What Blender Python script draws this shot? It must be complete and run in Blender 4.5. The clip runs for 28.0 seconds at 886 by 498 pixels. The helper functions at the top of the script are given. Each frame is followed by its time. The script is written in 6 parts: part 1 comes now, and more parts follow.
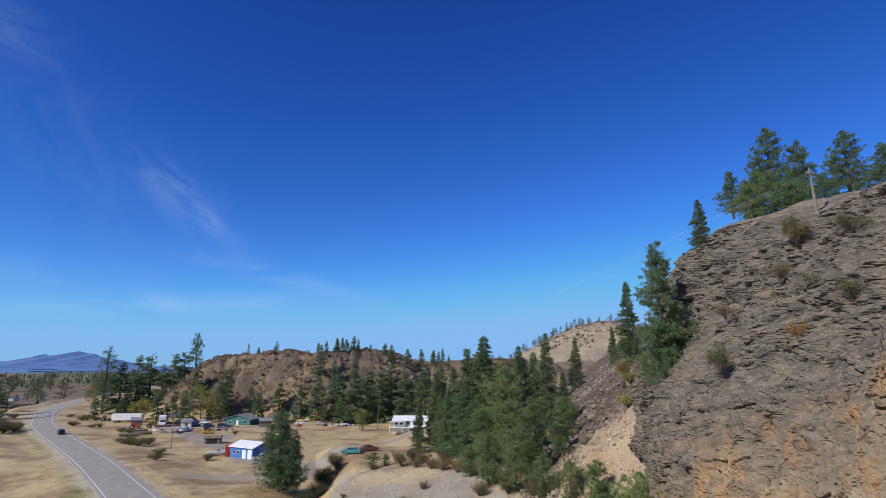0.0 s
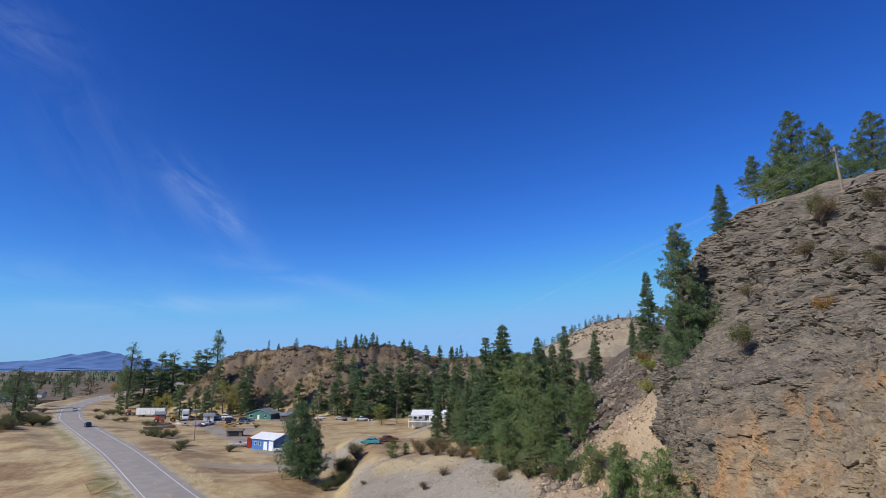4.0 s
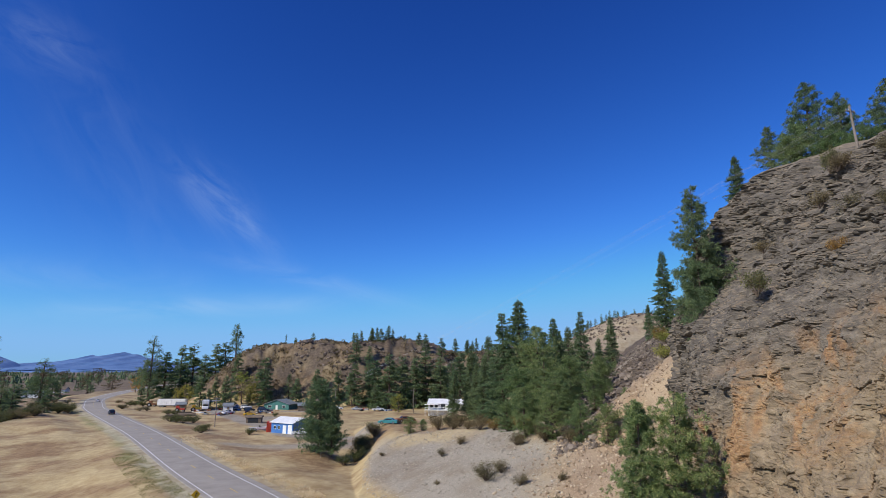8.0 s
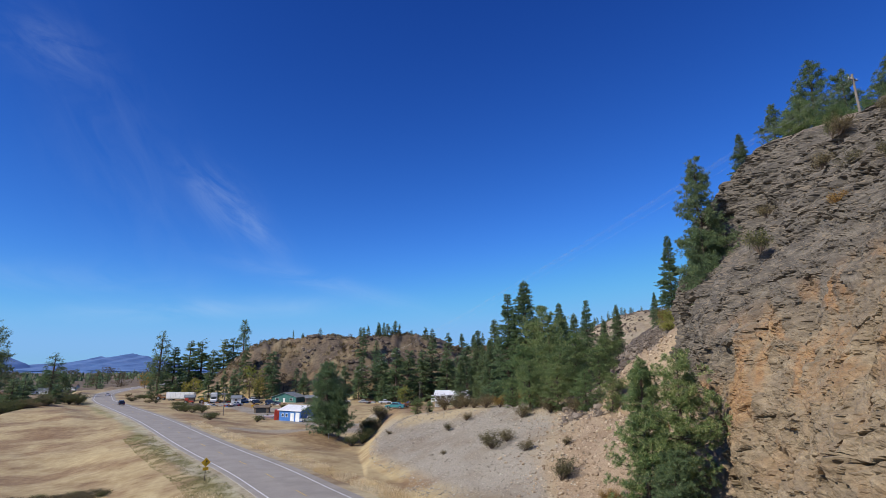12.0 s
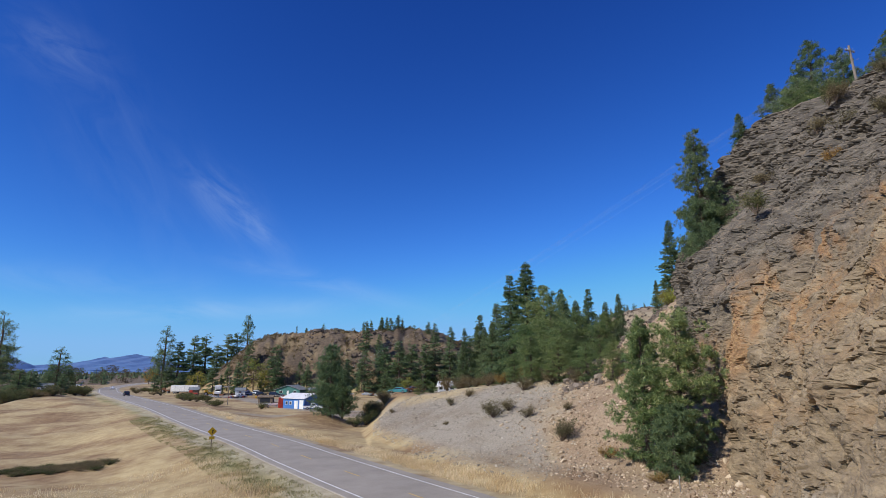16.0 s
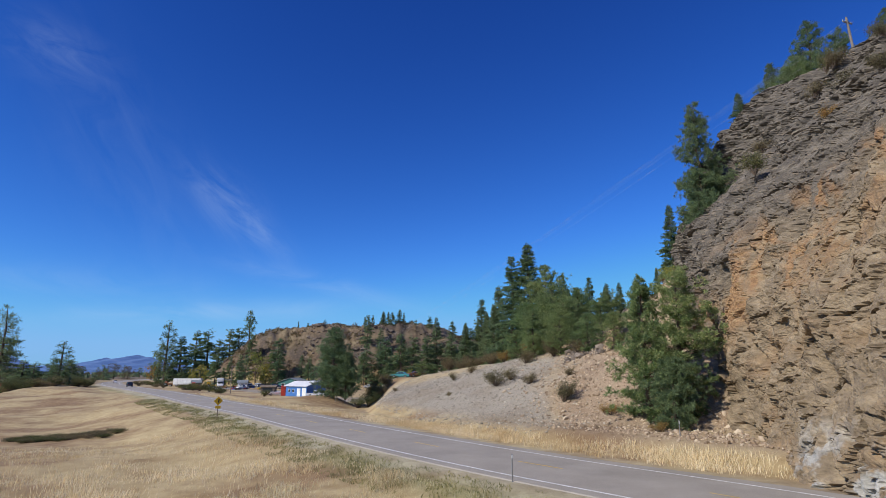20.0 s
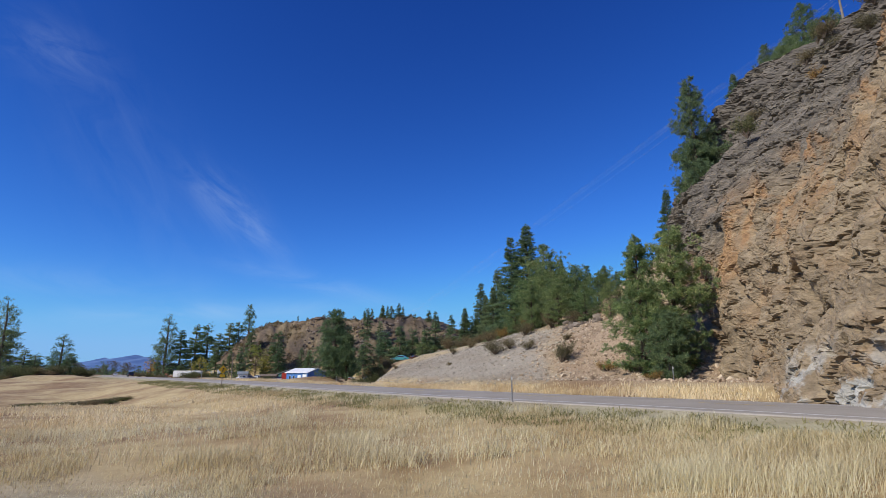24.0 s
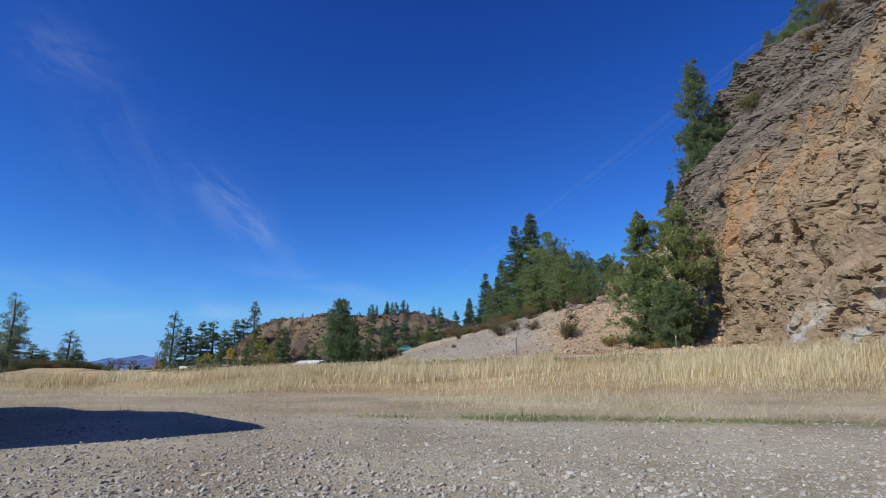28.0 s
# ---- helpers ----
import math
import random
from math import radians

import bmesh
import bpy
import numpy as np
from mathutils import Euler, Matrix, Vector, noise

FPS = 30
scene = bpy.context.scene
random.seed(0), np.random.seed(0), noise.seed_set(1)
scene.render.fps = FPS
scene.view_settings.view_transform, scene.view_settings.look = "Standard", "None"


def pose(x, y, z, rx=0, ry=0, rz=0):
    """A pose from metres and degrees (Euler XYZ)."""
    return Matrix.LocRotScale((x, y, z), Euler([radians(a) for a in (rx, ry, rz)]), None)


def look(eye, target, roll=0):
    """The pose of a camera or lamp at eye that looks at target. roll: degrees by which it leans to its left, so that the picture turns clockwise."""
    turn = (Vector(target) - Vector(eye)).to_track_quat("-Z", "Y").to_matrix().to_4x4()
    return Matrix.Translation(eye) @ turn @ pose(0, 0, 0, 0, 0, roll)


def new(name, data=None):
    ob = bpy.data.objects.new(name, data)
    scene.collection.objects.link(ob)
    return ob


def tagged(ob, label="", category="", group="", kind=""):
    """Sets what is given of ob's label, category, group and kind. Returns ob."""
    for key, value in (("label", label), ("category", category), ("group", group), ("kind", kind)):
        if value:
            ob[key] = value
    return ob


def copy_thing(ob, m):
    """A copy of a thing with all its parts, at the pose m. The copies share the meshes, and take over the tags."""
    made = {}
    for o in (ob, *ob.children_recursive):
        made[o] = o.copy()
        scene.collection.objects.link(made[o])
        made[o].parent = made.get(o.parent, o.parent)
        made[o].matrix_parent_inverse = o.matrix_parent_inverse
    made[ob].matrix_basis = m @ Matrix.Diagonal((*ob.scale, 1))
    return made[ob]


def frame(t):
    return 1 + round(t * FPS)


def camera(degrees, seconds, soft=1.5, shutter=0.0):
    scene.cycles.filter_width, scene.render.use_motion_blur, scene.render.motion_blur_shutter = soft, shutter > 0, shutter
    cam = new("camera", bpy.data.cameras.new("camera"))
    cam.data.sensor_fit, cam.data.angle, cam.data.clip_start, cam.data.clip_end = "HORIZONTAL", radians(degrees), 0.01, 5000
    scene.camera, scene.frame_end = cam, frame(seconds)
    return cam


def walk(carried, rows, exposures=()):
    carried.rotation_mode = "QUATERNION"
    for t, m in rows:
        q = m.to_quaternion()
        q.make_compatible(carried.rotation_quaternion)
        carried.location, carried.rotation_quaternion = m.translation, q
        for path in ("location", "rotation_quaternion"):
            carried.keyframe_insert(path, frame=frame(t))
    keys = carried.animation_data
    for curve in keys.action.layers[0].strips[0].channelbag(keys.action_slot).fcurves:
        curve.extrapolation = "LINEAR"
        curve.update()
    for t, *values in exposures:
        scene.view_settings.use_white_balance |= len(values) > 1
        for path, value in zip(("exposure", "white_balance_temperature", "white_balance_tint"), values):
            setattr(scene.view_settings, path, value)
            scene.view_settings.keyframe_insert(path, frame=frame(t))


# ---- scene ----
cam = camera(76.91, 28.0, soft=0.8)
# seconds, x, y, z, tilt, turn
PATH = [
    (0.0, 0.928, 1.095, 25.000, 101.862, -4.293),
    (0.5, 0.907, 1.154, 24.988, 101.809, -4.111),
    (1.0, 0.906, 1.204, 24.966, 101.773, -3.908),
    (1.5, 0.902, 1.241, 24.926, 101.755, -3.687),
    (2.0, 0.865, 1.254, 24.845, 101.744, -3.460),
    (2.5, 0.820, 1.260, 24.650, 101.741, -3.228),
    (3.0, 0.803, 1.290, 24.260, 101.756, -2.981),
    (3.5, 0.808, 1.348, 23.703, 101.790, -2.721),
    (5.5, 0.666, 1.348, 20.863, 101.900, -1.835),
    (6.0, 0.588, 1.252, 20.286, 101.931, -1.642),
    (6.5, 0.532, 1.174, 19.734, 101.947, -1.449),
    (7.0, 0.508, 1.118, 19.216, 101.958, -1.262),
    (7.5, 0.485, 1.063, 18.708, 101.975, -1.098),
    (8.0, 0.447, 0.995, 18.192, 101.997, -0.964),
    (8.5, 0.427, 0.931, 17.683, 102.022, -0.850),
    (9.0, 0.444, 0.888, 17.192, 102.047, -0.748),
    (9.5, 0.471, 0.862, 16.706, 102.071, -0.658),
    (10.0, 0.489, 0.851, 16.223, 102.095, -0.580),
    (10.5, 0.498, 0.863, 15.738, 102.125, -0.511),
    (11.0, 0.498, 0.887, 15.239, 102.158, -0.444),
    (11.5, 0.503, 0.916, 14.727, 102.181, -0.371),
    (12.0, 0.528, 0.947, 14.224, 102.186, -0.296),
    (12.5, 0.567, 0.970, 13.731, 102.180, -0.229),
    (14.5, 0.507, 0.823, 11.799, 102.266, -0.108),
    (15.0, 0.560, 0.792, 11.354, 102.272, -0.063),
    (15.5, 0.592, 0.752, 10.889, 102.277, -0.025),
    (16.0, 0.597, 0.715, 10.393, 102.302, 0.005),
    (16.5, 0.584, 0.688, 9.883, 102.340, 0.031),
    (17.0, 0.557, 0.666, 9.381, 102.361, 0.051),
    (17.5, 0.521, 0.649, 8.894, 102.366, 0.064),
    (18.0, 0.484, 0.648, 8.415, 102.380, 0.074),
    (18.5, 0.451, 0.656, 7.938, 102.401, 0.086),
    (19.0, 0.415, 0.657, 7.454, 102.415, 0.096),
    (19.5, 0.369, 0.646, 6.956, 102.429, 0.099),
    (20.0, 0.307, 0.624, 6.438, 102.444, 0.092),
    (20.5, 0.249, 0.596, 5.912, 102.455, 0.076),
    (21.0, 0.220, 0.576, 5.392, 102.461, 0.056),
    (21.5, 0.220, 0.562, 4.878, 102.466, 0.034),
    (23.5, 0.099, 0.044, 2.830, 102.492, -0.053),
    (24.0, 0.070, 0.047, 2.382, 102.507, -0.048),
    (24.5, 0.034, 0.045, 1.932, 102.514, -0.027),
    (25.0, 0.009, 0.060, 1.507, 102.527, 0.016),
    (25.5, 0.011, 0.111, 1.151, 102.549, 0.067),
    (26.0, 0.031, 0.176, 0.874, 102.560, 0.122),
    (26.5, 0.058, 0.209, 0.648, 102.547, 0.188),
    (27.0, 0.073, 0.188, 0.441, 102.528, 0.265),
    (27.5, 0.055, 0.113, 0.230, 102.525, 0.334),
    (28.0, -0.000, -0.000, -0.000, 102.534, 0.385),
]

walk(cam, [(t, pose(x, y, z, rx, 0, rz)) for t, x, y, z, rx, rz in PATH])

# ---- light ----
SUN_WAY = Vector((-0.665, -0.445, 0.60)).normalized()     # towards the sun
sun = new("sun", bpy.data.lights.new("sun", "SUN"))
sun.data.energy, sun.data.angle, sun.data.color = 4.6, radians(0.53), (1.0, 0.95, 0.86)
sun.matrix_world = look((0, 0, 60), Vector((0, 0, 60)) - SUN_WAY)
world = bpy.data.worlds.new("sky")
scene.world = world
world.use_nodes = True
wn, wl = world.node_tree.nodes, world.node_tree.links
wn.clear()
w_out, w_bg = wn.new("ShaderNodeOutputWorld"), wn.new("ShaderNodeBackground")
w_sky = wn.new("ShaderNodeTexSky")
w_sky.sky_type, w_sky.sun_disc = "NISHITA", False
w_sky.sun_elevation = math.asin(SUN_WAY.z)
w_sky.sun_rotation = math.atan2(SUN_WAY.x, SUN_WAY.y)
w_sky.altitude, w_sky.air_density, w_sky.dust_density, w_sky.ozone_density = 900, 1.0, 0.0, 3.0
w_bg.inputs["Strength"].default_value = 1.0
# deep autumn blue: each channel of the sky takes its own contrast
w_sep, w_com = wn.new("ShaderNodeSeparateColor"), wn.new("ShaderNodeCombineColor")
wl.new(w_sky.outputs[0], w_sep.inputs[0])
for i, (power, gain) in enumerate(((1.77, 1.06), (1.54, 1.35), (1.23, 1.70))):
    a, p, g = (wn.new("ShaderNodeMath") for _ in range(3))
    a.operation, p.operation, g.operation = "MULTIPLY", "POWER", "MULTIPLY"
    a.inputs[1].default_value, p.inputs[1].default_value, g.inputs[1].default_value = 0.1, power, gain
    wl.new(w_sep.outputs[i], a.inputs[0])
    wl.new(a.outputs[0], p.inputs[0])
    wl.new(p.outputs[0], g.inputs[0])
    cap = wn.new("ShaderNodeMath")
    cap.operation = "SMOOTH_MIN"
    cap.inputs[1].default_value, cap.inputs[2].default_value = (0.235, 0.485, 0.86)[i], 0.2
    wl.new(g.outputs[0], cap.inputs[0])
    wl.new(cap.outputs[0], w_com.inputs[i])
# thin cirrus, laid out on a sheet of sky to the north: across and up
w_co = wn.new("ShaderNodeTexCoord")
w_xyz = wn.new("ShaderNodeSeparateXYZ")
wl.new(w_co.outputs["Generated"], w_xyz.inputs[0])


def sky_math(op, a, b=0.0, c=0.0):
    m = wn.new("ShaderNodeMath")
    m.operation = op
    for s_, v in zip(m.inputs, (a, b, c)):
        if isinstance(v, (int, float)):
            s_.default_value = v
        else:
            wl.new(v, s_)
    return m.outputs[0]


w_y = sky_math("MAXIMUM", w_xyz.outputs[1], 0.05)
w_u, w_v = sky_math("DIVIDE", w_xyz.outputs[0], w_y), sky_math("DIVIDE", w_xyz.outputs[2], w_y)


def wisp(cu, cv, du, dv, length, width, gain, fibre=9.0, seed=0.0):
    """A streak of cirrus round (cu, cv), drawn out along (du, dv), torn into fibres."""
    a, b = sky_math("SUBTRACT", w_u, cu), sky_math("SUBTRACT", w_v, cv)
    p = sky_math("ADD", sky_math("MULTIPLY", a, du), sky_math("MULTIPLY", b, dv))
    q = sky_math("ADD", sky_math("MULTIPLY", a, -dv), sky_math("MULTIPLY", b, du))
    w_vec = wn.new("ShaderNodeCombineXYZ")
    wl.new(sky_math("MULTIPLY_ADD", p, fibre, seed), w_vec.inputs[0])
    wl.new(sky_math("MULTIPLY_ADD", q, fibre * 3.2, seed), w_vec.inputs[1])
    w_n = wn.new("ShaderNodeTexNoise")
    w_n.inputs["Scale"].default_value, w_n.inputs["Detail"].default_value = 1.0, 6
    w_n.inputs["Roughness"].default_value, w_n.inputs["Distortion"].default_value = 0.6, 0.9
    wl.new(w_vec.outputs[0], w_n.inputs["Vector"])
    torn = wn.new("ShaderNodeMapRange")
    torn.inputs[1].default_value, torn.inputs[2].default_value = 0.36, 0.72
    wl.new(w_n.outputs["Fac"], torn.inputs[0])
    pp, qq = sky_math("DIVIDE", p, length), sky_math("DIVIDE", q, width)
    fall = sky_math("EXPONENT", sky_math("MULTIPLY", sky_math("ADD", sky_math("MULTIPLY", pp, pp), sky_math("MULTIPLY", qq, qq)), -1.0))
    return sky_math("MULTIPLY", sky_math("MULTIPLY", fall, torn.outputs[0]), gain)


w_fac = 0.0
for q in ((-0.41, 0.312, 0.72, -0.69, 0.085, 0.036, 0.22, 7.0, 3.1), (-0.345, 0.255, 0.74, -0.67, 0.08, 0.022, 0.17, 9.0, 8.2), (-0.78, 0.63, 0.88, -0.47, 0.11, 0.05, 0.11, 7.0, 1.7), (-0.62, 0.42, 0.55, -0.83, 0.3, 0.10, 0.045, 5.0, 5.0),
          (-0.22, 0.155, 0.97, -0.23, 0.17, 0.016, 0.17, 6.0, 2.4), (-0.42, 0.105, 0.999, 0.03, 0.30, 0.018, 0.20, 4.0, 6.6), (-0.66, 0.16, 0.99, -0.1, 0.25, 0.03, 0.12, 4.0, 9.3)):
    w_fac = sky_math("ADD", wisp(*q), w_fac)
w_mix = wn.new("ShaderNodeMix")
w_mix.data_type = "RGBA"
w_mix.inputs[7].default_value = (0.58, 0.72, 0.92, 1)
wl.new(w_fac, w_mix.inputs[0])
wl.new(w_com.outputs[0], w_mix.inputs[6])
wl.new(w_mix.outputs[2], w_bg.inputs[0])
wl.new(w_bg.outputs[0], w_out.inputs[0])
scene.view_settings.exposure = 0.0

# ---- materials ----


def mat(name, rough=0.9, metal=0.0):
    m = bpy.data.materials.new(name)
    m.use_nodes = True
    b = m.node_tree.nodes["Principled BSDF"]
    b.inputs["Roughness"].default_value, b.inputs["Metallic"].default_value = rough, metal
    return m, m.node_tree.nodes, m.node_tree.links, b


def ramp(n, l, fac, stops):
    r = n.new("ShaderNodeValToRGB")
    e = r.color_ramp.elements
    while len(e) < len(stops):
        e.new(0.5)
    for i, (p, c) in enumerate(stops):
        e[i].position, e[i].color = p, (*c, 1)
    l.new(fac, r.inputs[0])
    return r.outputs[0]


def noise_tex(n, l, co, scale, detail=6.0, rough=0.6, dist=0.0):
    t = n.new("ShaderNodeTexNoise")
    t.inputs["Scale"].default_value, t.inputs["Detail"].default_value = scale, detail
    t.inputs["Roughness"].default_value, t.inputs["Distortion"].default_value = rough, dist
    l.new(co, t.inputs["Vector"])
    return t.outputs["Fac"]


def mixc(n, l, fac, a, b, mode="MIX"):
    m = n.new("ShaderNodeMix")
    m.data_type, m.blend_type = "RGBA", mode
    for s, v in ((m.inputs[0], fac), (m.inputs[6], a), (m.inputs[7], b)):
        if isinstance(v, (int, float)):
            s.default_value = v
        elif isinstance(v, tuple):
            s.default_value = (*v, 1)
        else:
            l.new(v, s)
    return m.outputs[2]


def maths(n, l, op, a, b=0.0):
    m = n.new("ShaderNodeMath")
    m.operation = op
    m.use_clamp = op in ("MULTIPLY_ADD",)
    for s, v in ((m.inputs[0], a), (m.inputs[1], b)):
        if isinstance(v, (int, float)):
            s.default_value = v
        else:
            l.new(v, s)
    return m.outputs[0]


def bump(n, l, b, height, strength=0.5, dist=0.1):
    k = n.new("ShaderNodeBump")
    k.inputs["Strength"].default_value, k.inputs["Distance"].default_value = strength, dist
    l.new(height, k.inputs["Height"])
    l.new(k.outputs[0], b.inputs["Normal"])


def coords(n, kind="Object"):
    return n.new("ShaderNodeTexCoord").outputs[kind]


def paint(name, colour, rough=0.6, metal=0.0, vary=0.25, scale=3.0, grain=40.0):
    """A plain surface with wear: two scales of uneven tone and a fine relief."""
    m, n, l, b = mat(name, rough, metal)
    co = coords(n)
    f1, f2 = noise_tex(n, l, co, scale), noise_tex(n, l, co, grain, 3)
    dark = tuple(c * (1 - vary) for c in colour)
    light = tuple(min(1, c * (1 + vary * 0.6)) for c in colour)
    c1 = ramp(n, l, f1, [(0.35, dark), (0.65, light)])
    c2 = ramp(n, l, f2, [(0.3, (0.82, 0.82, 0.82)), (0.7, (1.1, 1.1, 1.1))])
    l.new(mixc(n, l, 0.8, c1, c2, "MULTIPLY"), b.inputs["Base Color"])
    bump(n, l, b, f2, 0.15, 0.01)
    return m


def leafy(name, stops, rough=0.7, scale=0.6, patch=((0.3, (0.6, 0.65, 0.6)), (0.7, (1.3, 1.25, 1.1)))):
    """Foliage whose tone differs from clump to clump and from tree to tree."""
    m, n, l, b = mat(name, rough)
    g = n.new("ShaderNodeNewGeometry")
    oi = n.new("ShaderNodeObjectInfo")
    c1 = ramp(n, l, g.outputs["Random Per Island"], stops)
    f = noise_tex(n, l, coords(n), scale, 3)
    c2 = ramp(n, l, f, list(patch))
    c3 = ramp(n, l, oi.outputs["Random"], [(0.0, (0.8, 0.9, 0.85)), (1.0, (1.15, 1.08, 1.0))])
    c = mixc(n, l, 1.0, mixc(n, l, 0.8, c1, c2, "MULTIPLY"), c3, "MULTIPLY")
    l.new(c, b.inputs["Base Color"])
    tr, mx = n.new("ShaderNodeBsdfTranslucent"), n.new("ShaderNodeMixShader")
    mx.inputs[0].default_value = 0.42
    l.new(c, tr.inputs[0])
    l.new(b.outputs[0], mx.inputs[1])
    l.new(tr.outputs[0], mx.inputs[2])
    l.new(mx.outputs[0], n["Material Output"].inputs[0])
    return m


# ---- builders ----


def mesh_np(name, verts, faces, material=None, smooth=False, parent=None, label="", attrs=None):
    """A mesh object from arrays: verts (n, 3), faces (m, 3 or 4)."""
    me = bpy.data.meshes.new(name)
    v = np.asarray(verts, np.float32)
    fc = np.asarray(faces, np.int32)
    k = fc.shape[1]
    me.vertices.add(len(v))
    me.vertices.foreach_set("co", v.ravel())
    me.loops.add(fc.size)
    me.loops.foreach_set("vertex_index", fc.ravel())
    me.polygons.add(len(fc))
    me.polygons.foreach_set("loop_start", np.arange(0, fc.size, k, dtype=np.int32))
    me.polygons.foreach_set("use_smooth", np.full(len(fc), smooth))
    me.update(calc_edges=True)
    for key, arr in (attrs or {}).items():
        a = me.color_attributes.new(key, "FLOAT_COLOR", "POINT")
        a.data.foreach_set("color", np.asarray(arr, np.float32).ravel())
    if material:
        me.materials.append(material)
    ob = new(name, me)
    if parent:
        ob.parent = parent
    if label:
        ob["label"] = label
    return ob


def part(name, bm, material, parent, label="", smooth=False):
    me = bpy.data.meshes.new(name)
    bm.to_mesh(me)
    bm.free()
    if smooth:
        me.polygons.foreach_set("use_smooth", [True] * len(me.polygons))
    me.materials.append(material)
    ob = new(name, me)
    ob.parent = parent
    if label:
        ob["label"] = label
    return ob


def box(x0, y0, z0, x1, y1, z1, bevel=0.0, bm=None):
    bm = bm or bmesh.new()
    m = Matrix.Translation(((x0 + x1) / 2, (y0 + y1) / 2, (z0 + z1) / 2)) @ Matrix.Diagonal((x1 - x0, y1 - y0, z1 - z0, 1))
    r = bmesh.ops.create_cube(bm, size=1, matrix=m)
    if bevel:
        e = {e for v in r["verts"] for e in v.link_edges}
        bmesh.ops.bevel(bm, geom=list(e), offset=bevel, segments=2, affect="EDGES")
    return bm


def rod(a, b, r0, r1=None, seg=8, bm=None):
    bm = bm or bmesh.new()
    a, b = Vector(a), Vector(b)
    d = b - a
    m = Matrix.Translation((a + b) / 2) @ d.to_track_quat("Z", "Y").to_matrix().to_4x4()
    bmesh.ops.create_cone(bm, cap_ends=True, segments=seg, radius1=r0, radius2=r0 if r1 is None else r1, depth=d.length, matrix=m)
    return bm


def thing(name, label, category, m=None, group=""):
    e = new(name)
    if m is not None:
        e.matrix_basis = m
    return tagged(e, label, category, group)


def smoothstep(a, b, x):
    t = np.clip((x - a) / (b - a), 0, 1)
    return t * t * (3 - 2 * t)


def hash3(i, j, k, seed=0):
    n = (i * 73856093) ^ (j * 19349663) ^ (k * 83492791) ^ (seed * 2654435761 & 0x7FFFFFFF)
    n = (n ^ (n >> 13)) * 1274126177 & 0x7FFFFFFF
    n = (n ^ (n >> 16)) * 2246822519 & 0x7FFFFFFF
    return ((n ^ (n >> 15)) & 0xFFFFF) / float(0xFFFFF)


def vnoise(x, y, z=None, seed=0):
    """Smooth value noise in -1..1 over arrays."""
    x, y = np.asarray(x, float), np.asarray(y, float)
    z = np.zeros_like(x) if z is None else np.asarray(z, float)
    i, j, k = (np.floor(a).astype(np.int64) for a in (x, y, z))
    u, v, w = x - i, y - j, z - k
    u, v, w = (a * a * (3 - 2 * a) for a in (u, v, w))
    out = 0
    for di in (0, 1):
        for dj in (0, 1):
            for dk in (0, 1):
                h = hash3(i + di, j + dj, k + dk, seed)
                out = out + h * (u if di else 1 - u) * (v if dj else 1 - v) * (w if dk else 1 - w)
    return out * 2 - 1


def fbm(x, y, z=None, octaves=4, seed=0, gain=0.5):
    a, s, out = 1.0, 1.0, 0
    for o in range(octaves):
        out = out + a * vnoise(x * s, y * s, None if z is None else z * s, seed + o)
        a, s = a * gain, s * 2.03
    return out


# ---- the lie of the land ----
ROAD_Z = 0.9
ROAD = np.array([(300, -340), (110, -100), (60, -36), (36.5, -5), (25, 11), (14.5, 26.1), (5.6, 37.1), (-2.4, 48.2), (-13.6, 64.9), (-24.5, 81.8),
                 (-43, 108), (-76, 157), (-108, 201), (-140, 245), (-159, 275), (-193, 338), (-231, 443), (-262, 560), (-320, 800), (-480, 1200)], float)


def spline(p, n=5):
    out = []
    for i in range(1, len(p) - 2):
        a, b, c, d = p[i - 1:i + 3]
        for t in np.linspace(0, 1, n, endpoint=False):
            out.append(0.5 * (2 * b + (c - a) * t + (2 * a - 5 * b + 4 * c - d) * t * t + (3 * b - a - 3 * c + d) * t ** 3))
    out.append(p[-2])
    return np.array(out)


LINE = spline(ROAD)
SEG = LINE[1:] - LINE[:-1]
SLEN = np.hypot(*SEG.T)
SDIR = SEG / SLEN[:, None]
SAT = np.concatenate([[0], np.cumsum(SLEN)])


def road_side(x, y):
    """Signed distance from the road's middle, positive on the cliff's side."""
    x, y = np.atleast_1d(x).ravel(), np.atleast_1d(y).ravel()
    best = np.full(x.shape, 1e9)
    sign = np.zeros(x.shape)
    for p, d, ln in zip(LINE[:-1], SDIR, SLEN):
        rx, ry = x - p[0], y - p[1]
        t = np.clip(rx * d[0] + ry * d[1], 0, ln)
        qx, qy = rx - t * d[0], ry - t * d[1]
        dd = np.hypot(qx, qy)
        k = dd < best
        best = np.where(k, dd, best)
        sign = np.where(k, np.where(qx * d[1] - qy * d[0] > 0, 1.0, -1.0), sign)
    return best * sign


C0 = np.array((18.7, 28.1))          # a point on the cliff's foot
CA = np.array((0.24, 0.971))         # along the cliff
CN = np.array((0.971, -0.24))        # into the cliff


def cliff_frame(x, y):
    rx, ry = x - C0[0], y - C0[1]
    return rx * CA[0] + ry * CA[1], rx * CN[0] + ry * CN[1]


